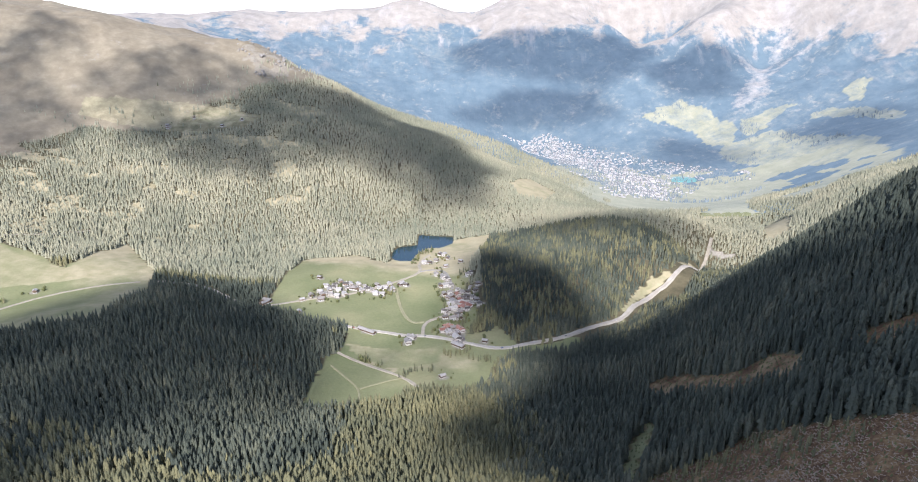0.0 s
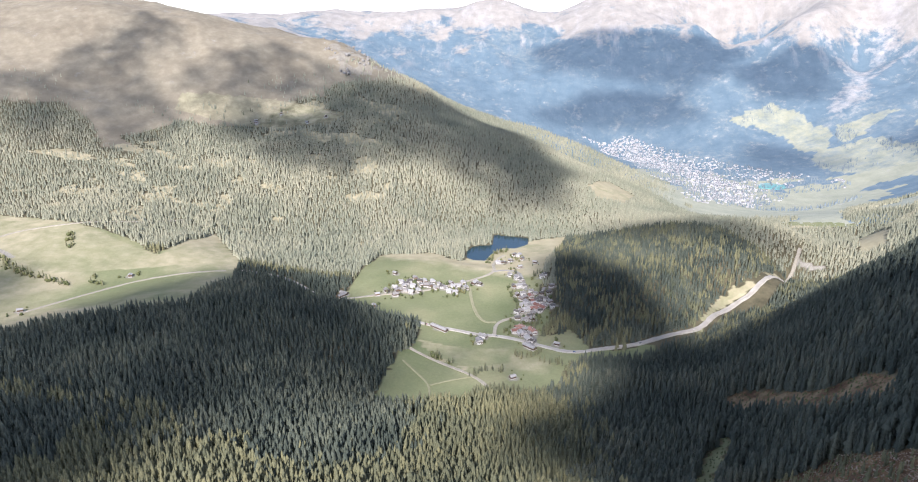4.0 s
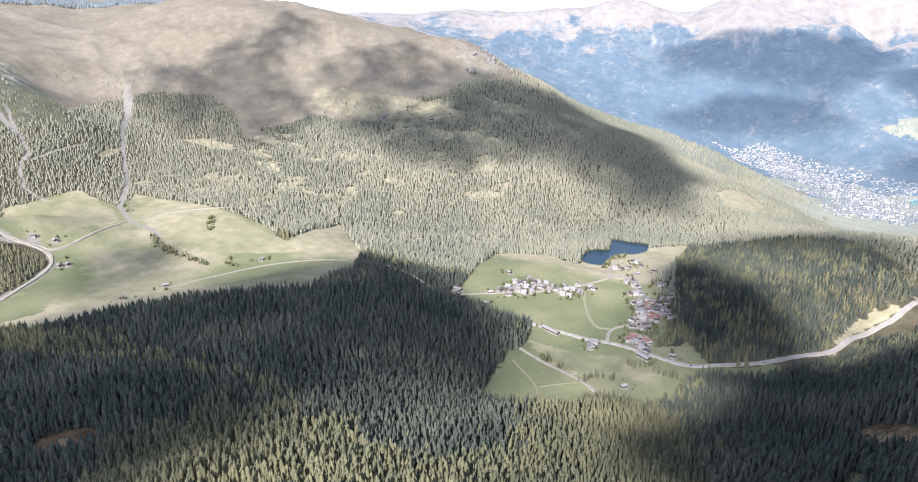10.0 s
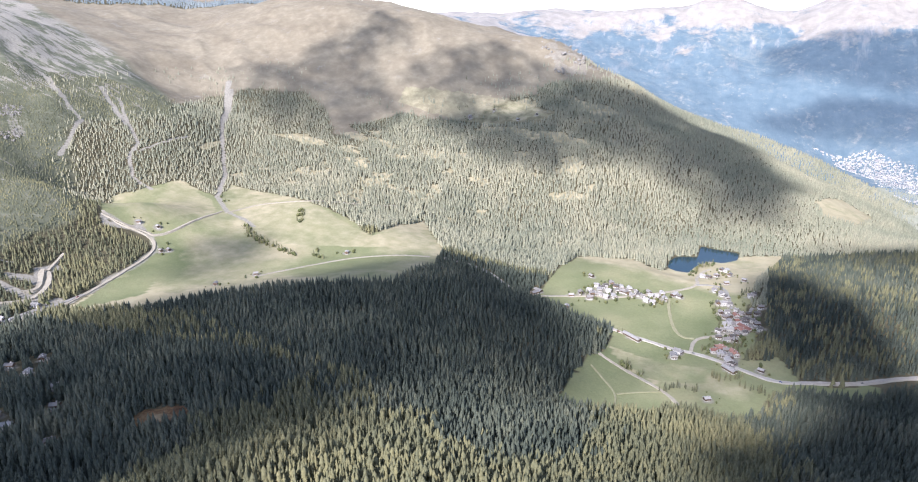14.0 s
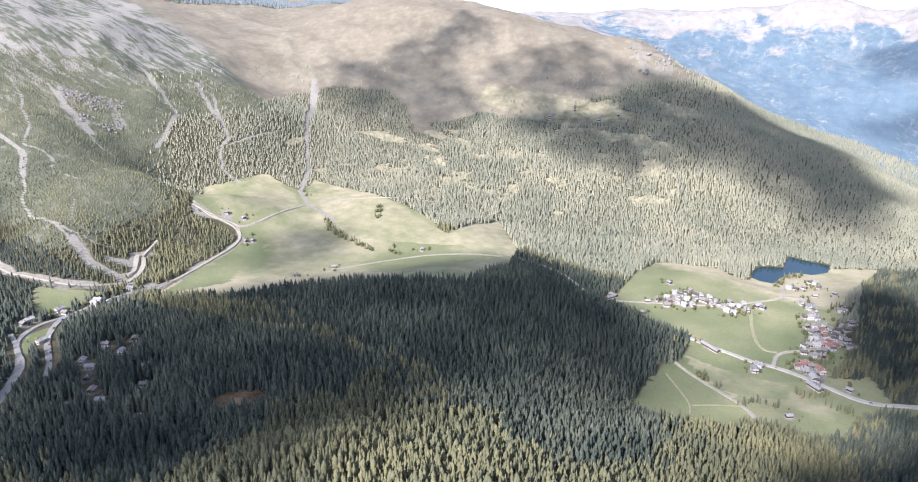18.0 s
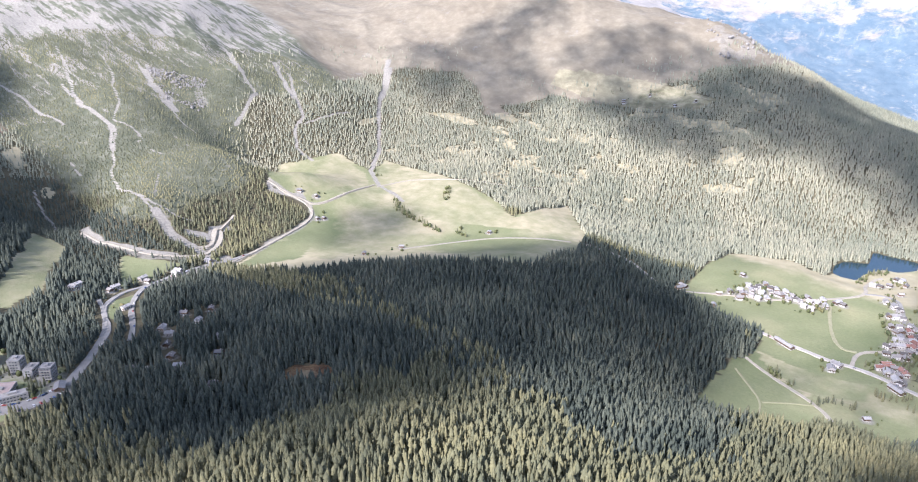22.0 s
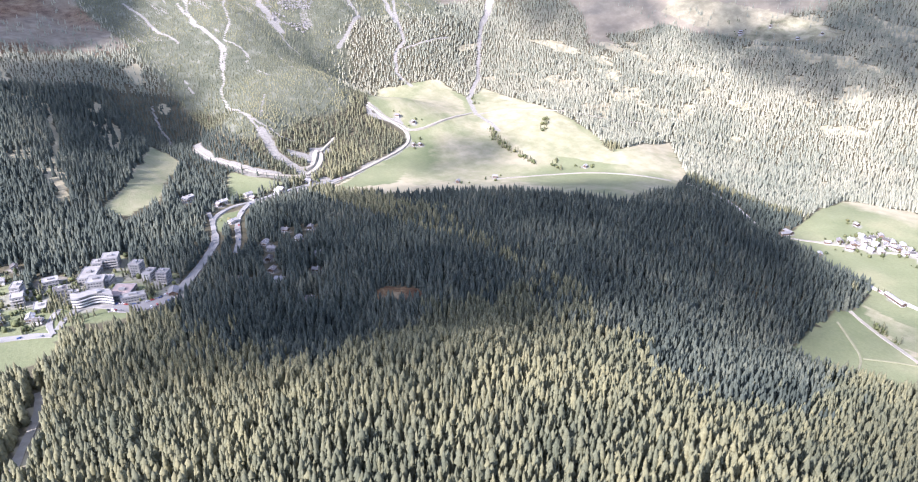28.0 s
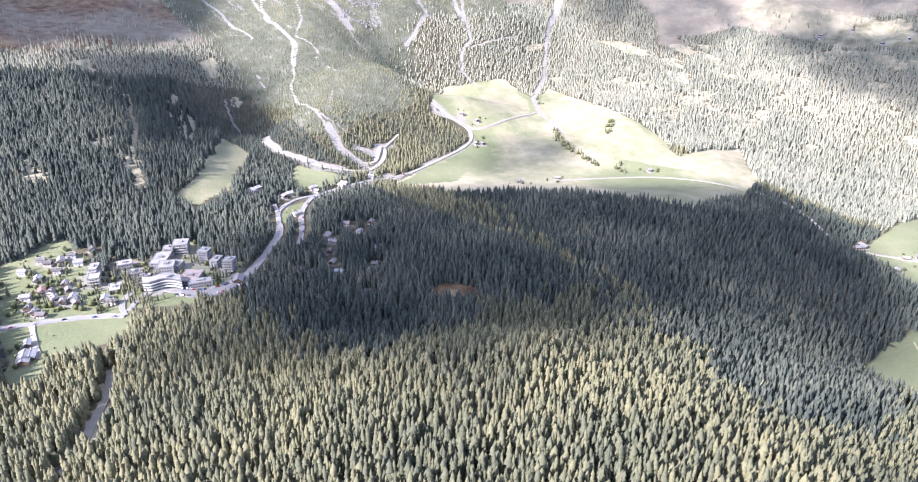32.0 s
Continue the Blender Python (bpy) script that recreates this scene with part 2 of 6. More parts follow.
# ---- relief: ridges, spurs and valley floors of the place, in metres ----
LANDFORMS = {
    'laret meadow floor': [(-130, 780, 0), (-190, 700, 6), (-60, 740, 2), (35, 780, -2), (-55, 945, 0), (-170, 895, 3), (-315, 1010, 10), (-205, 1245, 6), (-290, 1125, 12), (-110, 1310, -4), (-25, 1415, -4), (70, 1435, 0), (25, 1050, 0), (65, 910, -5)],
    'gorge road': [(145, 935, -10), (260, 1020, -18), (345, 1155, -28), (500, 1335, -42), (615, 1580, -60), (830, 1740, -72), (485, 2020, -96), (650, 1870, -77), (760, 1795, -68)],
    'klosters floor': [(925, 2275, -150), (660, 2400, -150), (520, 2790, -150), (1150, 2630, -150), (350, 3580, -150), (850, 3150, -150)],
    'laret knoll': [(75, 1310, 9), (210, 1355, 31), (330, 1360, 48), (490, 1395, 31), (215, 1100, 32), (90, 1035, 26), (365, 1215, 23)],
    'wooded hill': [(-745, 535, 62), (-700, 685, 60), (-585, 795, 62), (-500, 890, 62), (-385, 905, 48), (-275, 905, 30), (-180, 875, 10), (-195, 710, 5), (-455, 605, 68), (-345, 700, 52), (-500, 470, 78), (-250, 655, 32), (-310, 500, 72), (-150, 660, 22)],
    'own slope': [(-360, 330, 118), (-180, 445, 88), (-95, 515, 62), (60, 500, 72), (165, 460, 105), (205, 680, 45), (120, 775, 15), (-250, 215, 130), (-365, 80, 128), (-110, 405, 112), (-455, 205, 95), (-410, 350, 82), (-435, 10, 120)],
    'right spur': [(505, 745, 283), (465, 830, 201), (370, 875, 105), (285, 885, 35), (280, 575, 138), (340, 515, 208), (290, 385, 214), (225, 365, 186), (390, 650, 196)],
    'second spur': [(1060, 1575, 118), (925, 1660, 61), (835, 1815, -54), (850, 1415, 109)],
    'upper meadow': [(-1165, 1130, 92), (-1195, 935, 72), (-990, 870, 62), (-875, 615, 50), (-770, 790, 42), (-650, 990, 34), (-520, 1090, 30), (-995, 1060, 66), (-855, 1185, 74), (-630, 1135, 44)],
    'brown mountain': [(-150, 1510, -18), (-330, 1290, -3), (-520, 1355, 0), (-735, 1310, 39), (-1325, 2120, 485), (-1040, 2220, 448), (-685, 2195, 360), (-400, 2165, 240), (-260, 2135, 155), (-40, 2080, 102), (185, 1840, 22), (300, 1755, -21), (-755, 1800, 164), (-370, 1965, 187), (-400, 1630, 85), (-125, 1715, 51), (-955, 1645, 154), (-795, 1995, 289), (-820, 1490, 90), (25, 1640, 25)],
    'back ridge': [(-130, 2470, 98), (-40, 2490, 82), (60, 2490, 50), (160, 2460, 14), (280, 2390, -38), (20, 2300, 26), (150, 2290, -20), (60, 2680, -40), (220, 2640, -95)],
    'brown mountain west': [(-1380, 1515, 198), (-1135, 1395, 123), (-1220, 1430, 143), (-1270, 2175, 475), (-1665, 2125, 484), (-1615, 1705, 323), (-1190, 1295, 105), (-1340, 1685, 256), (-1930, 1960, 418)],
    'totalp': [(-970, 620, 62), (-1015, 700, 73), (-1115, 590, 126), (-1070, 935, 108), (-1185, 850, 146), (-1410, 760, 221), (-1255, 1205, 157), (-1335, 1355, 206), (-1600, 1280, 313), (-1800, 1170, 404), (-1910, 990, 442), (-1395, 1070, 220), (-1675, 515, 253), (-1480, 655, 211)],
    'pass': [(-865, 430, 64), (-715, 295, 70), (-735, 185, 72), (-730, 85, 76), (-670, 70, 78), (-635, 25, 84), (-745, 275, 68), (-840, 65, 86), (-945, 520, 64)],
    'dark spur': [(-1000, 445, 70), (-985, 355, 95), (-915, 235, 85), (-875, 120, 92), (-1185, 535, 78), (-1405, 470, 183), (-1520, 350, 220), (-1585, 215, 243), (-1135, 190, 139), (-1145, 360, 121), (-965, 75, 105), (-1820, 330, 266)],
    'far range': [(-235, 3290, -46), (50, 3750, 87), (395, 4230, 391), (-80, 4150, 280), (435, 4730, 653), (-315, 4690, 546), (-865, 4620, 467), (-1255, 4425, 467), (-585, 3855, 170), (915, 4255, 342), (990, 4695, 634), (1330, 4610, 699), (355, 3635, -52), (730, 3730, 73)],
    'gully mountain': [(1440, 3945, 471), (1940, 4005, 710), (2295, 3755, 776), (1145, 3830, 232), (1160, 3305, -61), (1680, 3630, 244), (1945, 3320, 261), (1520, 2700, 9), (1805, 2760, 115), (1495, 3275, 52), (1260, 3890, 357), (945, 3765, 182), (780, 3680, 88), (1265, 4380, 304), (975, 4310, 171), (1565, 3770, 206), (1485, 3550, 134), (1750, 3850, 352), (1860, 3610, 330), (1420, 3740, 267)],
    'home mountain': [(0, 0, 190), (300, 0, 255), (-300, -200, 175), (0, -400, 330), (500, -300, 430), (-600, -500, 160),
                      (800, 300, 400), (1100, 1000, 320), (0, -1500, 640), (1500, 0, 640)],
    'outer rim': [(-1000, -300, 150), (-1600, -300, 330), (-2600, 500, 600), (-2700, 2200, 560), (2600, 1200, 640), (2600, 2600, 620),
                  (-2600, 3600, 480), (-1500, 3400, 420), (-1500, 4600, 430), (-2600, -1500, 500), (2600, -1500, 700), (2600, 4800, 700), (-700, 2900, 150),
                  (0, 5100, 150), (1500, 5100, 350)],
}


NODES = np.array([p for line in LANDFORMS.values() for p in line], float)
ROUND = 55.0


def kernel(ax, ay, bx, by):
    return np.sqrt((ax - bx) ** 2 + (ay - by) ** 2 + ROUND ** 2)


def solve_relief():
    n = len(NODES)
    x, y, z = NODES.T
    a = np.zeros((n + 3, n + 3))
    a[:n, :n] = kernel(x[:, None], y[:, None], x[None], y[None]) - np.eye(n) * 3.0
    a[:n, n:] = a[n:, :n].T
    a[:n, n], a[:n, n + 1], a[:n, n + 2] = 1, x / 1000, y / 1000
    a[n:, :n] = a[:n, n:].T
    return np.linalg.solve(a, np.concatenate([z, [0, 0, 0]]))


WEIGHTS = solve_relief()


def lattice(ix, iy, seed):
    h = (ix.astype(np.int64) * 374761393 + iy.astype(np.int64) * 668265263 + seed * 974634777) & 0x7FFFFFFF
    h = ((h ^ (h >> 13)) * 1274126177) & 0x7FFFFFFF
    return ((h ^ (h >> 16)) & 0xFFFF) / 32767.5 - 1.0


def value_noise(x, y, size, seed=0):
    """Smooth noise from -1 to 1 with features of that size."""
    u, v = np.asarray(x, float) / size, np.asarray(y, float) / size
    iu, iv = np.floor(u), np.floor(v)
    fu, fv = u - iu, v - iv
    fu, fv = fu * fu * (3 - 2 * fu), fv * fv * (3 - 2 * fv)
    a, b = lattice(iu, iv, seed), lattice(iu + 1, iv, seed)
    c, d = lattice(iu, iv + 1, seed), lattice(iu + 1, iv + 1, seed)
    return (a * (1 - fu) + b * fu) * (1 - fv) + (c * (1 - fu) + d * fu) * fv


def fractal(x, y, size, octaves=4, seed=0):
    total, amp = 0, 1.0
    for k in range(octaves):
        total = total + amp * value_noise(x + 37 * k, y - 19 * k, size / 2 ** k, seed + k)
        amp *= 0.5
    return total / 1.8


def smooth(a, b, v):
    t = np.clip((v - a) / (b - a), 0, 1)
    return t * t * (3 - 2 * t)


def base_height(x, y):
    x, y = np.asarray(x, float), np.asarray(y, float)
    shape = x.shape
    fx, fy = x.ravel(), y.ravel()
    out = np.empty(len(fx))
    for k in range(0, len(fx), 20000):
        bx, by = fx[k:k + 20000], fy[k:k + 20000]
        out[k:k + 20000] = (kernel(bx[:, None], by[:, None], NODES[None, :, 0], NODES[None, :, 1]) @ WEIGHTS[:-3]
                            + WEIGHTS[-3] + WEIGHTS[-2] * bx / 1000 + WEIGHTS[-1] * by / 1000)
    return out.reshape(shape)


def height(x, y):
    """Ground level: the relief, roughened where the slopes are high and wild."""
    x, y = np.asarray(x, float), np.asarray(y, float)
    z = base_height(x, y)
    dist = np.hypot(x, y)
    wild = smooth(110, 260, z) * smooth(900, 1400, dist) + smooth(3300, 4000, dist)
    wild = np.clip(wild, 0, 1)
    ridged = 1 - np.abs(fractal(x + 0.35 * y, y, 330, 4, 11)) * 2
    z = z + wild * (14 * fractal(x, y, 170, 4, 3) + 16 * (ridged - 0.5))
    range_ = smooth(3350, 3900, dist) * smooth(5000, 4500, dist)
    z = z + range_ * (38 * (0.6 - 2 * np.abs(fractal(x - 0.3 * y, 0.7 * y, 620, 4, 131))) + 22 * fractal(x, y, 260, 4, 132))
    return z + 0.8 * fractal(x, y, 45, 3, 7)


# outlines of the pastures beyond the town
PASTURES = {
    'terrace': [(880, 3430), (990, 3480), (1100, 3510), (1200, 3460), (1230, 3360), (1290, 3240), (1230, 3060), (1150, 3050), (1110, 3250), (1010, 3360)],
    'upper strip': [(1320, 3280), (1490, 3270), (1570, 3220), (1460, 3180), (1360, 3110), (1260, 3100)],
    'lower slope': [(1150, 3050), (1310, 3090), (1430, 3050), (1450, 2880), (1520, 2750), (1550, 2550), (1490, 2450), (1400, 2450), (1310, 2480), (1220, 2730), (1130, 2910)],
    'alp': [(1540, 3070), (1610, 3100), (1700, 3000), (1760, 2750), (1700, 2660), (1650, 2850), (1600, 2980)],
    'dry alp': [(1720, 3190), (1810, 3220), (1840, 3170), (1770, 3080), (1710, 3020)],
}
# woods above the tree line
WOODS = {
    'crest wood': [(-625, 1995), (-555, 2065), (-435, 2100), (-350, 2110), (-375, 1985), (-495, 1925), (-580, 1920)],
    'shelf wood': [(-1035, 1620), (-950, 1735), (-850, 1755), (-830, 1670), (-935, 1575)],
}
# outlines of the open land
MEADOWS = {
    'village meadow': [(-195, 715), (-185, 815), (-170, 870), (-170, 955), (-320, 990), (-310, 1075), (-305, 1260), (-210, 1290), (-140, 1260), (-100, 1335), (10, 1420), (75, 1430), (25, 1260), (15, 1090), (30, 1000), (15, 935), (60, 965), (90, 910), (180, 950), (175, 905), (55, 860), (45, 805), (20, 765), (-60, 755), (-75, 730), (-125, 715)],
    'upper meadow': [(-875, 600), (-930, 735), (-965, 845), (-1000, 880), (-1080, 845), (-1230, 1000), (-1175, 1140), (-1070, 1130), (-1090, 1210), (-845, 1175), (-750, 1155), (-665, 1100), (-645, 1285), (-520, 1115), (-485, 990), (-475, 845), (-595, 810), (-700, 715), (-765, 640)],
    'pass field': [(-1005, 505), (-930, 555), (-910, 520), (-910, 445)],
    'hamlet meadow': [(-865, 55), (-875, 95), (-890, 135), (-835, 140), (-795, 145), (-750, 145), (-700, 145), (-665, 130), (-645, 115), (-650, 60), (-610, 40), (-615, 15)],
    'hillside clearing': [(-1164, 453), (-1077, 456), (-1013, 408), (-938, 356), (-909, 306), (-941, 284), (-980, 325), (-1052, 377)],
    'shelf pasture': [(135, 1785), (200, 1910), (265, 1835), (215, 1680), (150, 1690)],
    'gorge pasture': [(810, 1790), (775, 1545), (675, 1360), (630, 1360)],
    'road bank': [(252, 982), (264, 1050), (310, 1144), (346, 1184), (398, 1212), (482, 1346), (492, 1328), (390, 1182), (342, 1160), (302, 1098), (266, 1018)],
    'spur clearing': [(-1020, 252), (-1036, 268), (-1014, 270), (-984, 258), (-984, 242)],
    'spur ride': [(-1308, 344), (-1308, 352), (-1182, 316), (-1034, 266), (-1036, 260), (-1184, 306)],
    'valley floor': [(433, 2208), (655, 2753), (1107, 2531), (961, 2318), (742, 1857), (666, 2026), (573, 2147)],
    'town fields': [(815, 2495), (985, 2560), (1045, 2380), (870, 2000), (775, 1920), (745, 2060), (720, 2215)],
    'town fields west': [(520, 2270), (740, 2545), (720, 2215), (640, 2190), (530, 2200)],
    'pass lens': [(-852, 394), (-870, 416), (-870, 446), (-860, 444), (-836, 410), (-808, 382), (-814, 378)],
    'plateau': [(-980, 1830), (-865, 1865), (-740, 1915), (-615, 1910), (-530, 1895), (-560, 1820), (-695, 1800), (-795, 1785), (-895, 1770), (-970, 1775)],
    'high pasture': [(-755, 1815), (-715, 1880), (-610, 1900), (-570, 1860), (-645, 1805), (-715, 1790)],
}
HEATHS = {
    'clear cut': [(159, 470), (190, 462), (212, 455), (229, 462), (250, 428), (272, 392), (292, 380), (320, 330), (240, 190), (80, 280), (110, 420)],
    'grassy gap': [(181, 609), (178, 575), (158, 545), (138, 500), (128, 470), (146, 466), (158, 510), (176, 545), (190, 590)],
    'heath': [(221, 713), (240, 690), (262, 645), (272, 600), (296, 592), (304, 556), (286, 512), (263, 545), (245, 580), (228, 622), (214, 640), (212, 690)],
    'heath ledge': [(325, 530), (350, 515), (365, 505), (350, 480), (325, 490)],
    'forest ride': [(-468, 44), (-510, 64), (-568, 84), (-564, 90), (-508, 74), (-454, 52)],
    'hill glade': [(-532, 400), (-526, 428), (-488, 454), (-480, 440), (-510, 406)],
    'orange glade': [(-518, 416), (-510, 428), (-488, 438), (-486, 430), (-506, 414)],
}
# mown and grazed fields: dryness and outline
FIELDS = {
    'green field': (0.0, [(-104, 1092), (-42, 1140), (-22, 1022), (-66, 978), (-86, 994)]),
    'pass field': (0.1, [(-1005, 505), (-930, 555), (-910, 520), (-910, 445)]),
    'pass lens': (0.15, [(-852, 394), (-870, 416), (-870, 446), (-860, 444), (-836, 410), (-808, 382), (-814, 378)]),
    'brown field': (0.85, [(-126, 862), (-94, 874), (-86, 828), (-122, 828)]),
    'hillside clearing': (0.4, [(-1164, 453), (-1077, 456), (-1013, 408), (-938, 356), (-909, 306), (-941, 284), (-980, 325), (-1052, 377)]),
    'hamlet meadow': (0.22, [(-865, 55), (-875, 95), (-890, 135), (-835, 140), (-795, 145), (-750, 145), (-700, 145), (-665, 130), (-645, 115), (-650, 60), (-610, 40), (-615, 15)]),
    'plateau': (0.6, [(-980, 1830), (-865, 1865), (-740, 1915), (-615, 1910), (-530, 1895), (-560, 1820), (-695, 1800), (-795, 1785), (-895, 1770), (-970, 1775)]),
    'road bank': (0.5, [(252, 982), (264, 1050), (310, 1144), (346, 1184), (398, 1212), (482, 1346), (492, 1328), (390, 1182), (342, 1160), (302, 1098), (266, 1018)]),
    'spur ride': (1.0, [(-1308, 344), (-1308, 352), (-1182, 316), (-1034, 266), (-1036, 260), (-1184, 306)]),
    'spur clearing': (0.9, [(-1020, 252), (-1036, 268), (-1014, 270), (-984, 258), (-984, 242)]),
    'south green': (0.05, [(-170, 846), (-106, 842), (-64, 806), (-68, 756), (-130, 740), (-176, 752)]),
    'lower hay': (0.4, [(-164, 904), (-70, 886), (-24, 906), (-32, 856), (-90, 836), (-150, 868)]),
    'west hay': (0.55, [(-1065, 1180), (-845, 1175), (-665, 1100), (-590, 1205), (-540, 1095), (-790, 995), (-905, 1020)]),
    'top hay': (0.5, [(-1220, 980), (-1170, 1135), (-1065, 1110), (-1000, 1050), (-1010, 945)]),
    'low green': (0.1, [(-870, 605), (-925, 725), (-895, 795), (-835, 705)]),
}
GROUNDS = [(-802, 156), (-800, 190), (-816, 220), (-830, 260), (-784, 246), (-734, 282), (-680, 266), (-678, 200), (-700, 150), (-702, 128), (-758, 136)]
# outline of the rocky scar
SCAR = [(-1575, 915), (-1530, 970), (-1490, 1020), (-1405, 950), (-1390, 920), (-1420, 900), (-1440, 875)]
# outline of the crag below the crest
CRAG = [(-705, 2205), (-1115, 3810), (-975, 3730), (-485, 2190), (-510, 2110), (-585, 2075), (-640, 2090)]
# pale scree: half width and course
GULLIES = {
    'main gully': (2.5, [(-1741, 804), (-1639, 767), (-1560, 738), (-1500, 710), (-1425, 710), (-1375, 715), (-1350, 705), (-1310, 675), (-1275, 650), (-1260, 635), (-1210, 620), (-1130, 605), (-1075, 600), (-1040, 600), (-1015, 595)]),
    'side gully': (2.0, [(-1682, 870), (-1568, 831), (-1445, 770), (-1390, 725), (-1345, 740), (-1320, 735)]),
    'gully fork': (1.9, [(-1130, 605), (-1080, 610), (-1045, 625), (-1030, 645)]),
    'upper chute': (2.4, [(-1620, 920), (-1500, 880), (-1430, 865), (-1375, 860), (-1350, 860), (-1320, 860)]),
    'steep chute': (4.6, [(-1560, 1148), (-1477, 1116), (-1401, 1088), (-1355, 1015), (-1340, 980)]),
    'ravine': (4.2, [(-1455, 1245), (-1360, 1180), (-1295, 1140), (-1280, 1095), (-1240, 1065), (-1215, 1070), (-1195, 1070)]),
    'gorge stream': (5.5, [(-1410, 1600), (-1310, 1435), (-1235, 1340), (-1140, 1240), (-1070, 1130), (-985, 1065), (-890, 1030)]),
    'ravine branch': (2.4, [(-1275, 1270), (-1275, 1205), (-1280, 1155), (-1280, 1125)]),
    'west stream': (2.6, [(-1295, 515), (-1230, 500), (-1175, 486)]),
    'high chute': (3.6, [(-1665, 640), (-1530, 650), (-1445, 650)]),
    'high chute south': (3.4, [(-1605, 735), (-1490, 715), (-1375, 710), (-1315, 675)]),
    'stream fan': (9, [(-1068, 602), (-1016, 592), (-992, 600), (-960, 604), (-942, 604)]),
    'gravel slope': (8, [(-1142, 518), (-1100, 503), (-1058, 498), (-1032, 514), (-996, 532), (-962, 566)]),
    'gravel bank': (9, [(-1010, 622), (-1000, 638), (-980, 642), (-1004, 666), (-1002, 690)]),
    'gorge yard': (7, [(520, 1362), (545, 1356), (568, 1350)]),
    'ravine head': (7, [(-1500, 1240), (-1455, 1214), (-1400, 1190), (-1358, 1171)]),
    'chute head': (7, [(-1610, 1165), (-1560, 1148), (-1477, 1116)]),
    'scar head': (8, [(-1560, 905), (-1503, 886), (-1443, 879), (-1400, 870)]),
    'gorge head': (9, [(-1440, 1620), (-1419, 1587), (-1340, 1480), (-1304, 1429)]),
    'rock heap': (11, [(-672, 324), (-660, 330), (-650, 334)]),
    'station yard': (10, [(-884, 470), (-888, 516), (-900, 570), (-916, 624)]),
    'meadow cone': (6, [(-1076, 844), (-1052, 836), (-1034, 858), (-1014, 880)]),
    'thin runnel': (1.6, [(-1178, 682), (-1130, 644), (-1096, 620)]),
    'thin runnel west': (1.6, [(-1336, 600), (-1312, 594), (-1292, 598)]),
    'thin fork': (1.6, [(-1344, 740), (-1312, 736), (-1304, 722), (-1266, 722), (-1240, 728)]),
    'chute fork': (2.6, [(-1580, 1125), (-1530, 1130), (-1470, 1115), (-1435, 1090)]),
    'far funnel': (48, [(1520, 3680), (1510, 3540), (1440, 3430), (1370, 3400)]),
    'far rib': (11, [(1370, 3880), (1410, 3790), (1480, 3730), (1510, 3650)]),
    'far thread': (9, [(1660, 4000), (1600, 3890), (1570, 3790)]),
    'far crest scree': (11, [(1460, 3950), (1340, 3860), (1270, 3850), (1200, 3860)]),
    'far head': (60, [(1760, 3990), (1750, 3880), (1720, 3800)]),
    'far couloir': (26, [(1770, 3980), (1720, 3850), (1650, 3740), (1520, 3600), (1380, 3460)]),
    'far couloir west': (12, [(1420, 3860), (1450, 3780), (1460, 3690), (1500, 3600)]),
    'far couloir east': (15, [(1980, 3650), (1850, 3680), (1710, 3680), (1530, 3560)]),
    'far snow streak': (10, [(1620, 4010), (1660, 3910), (1690, 3810)]),
}
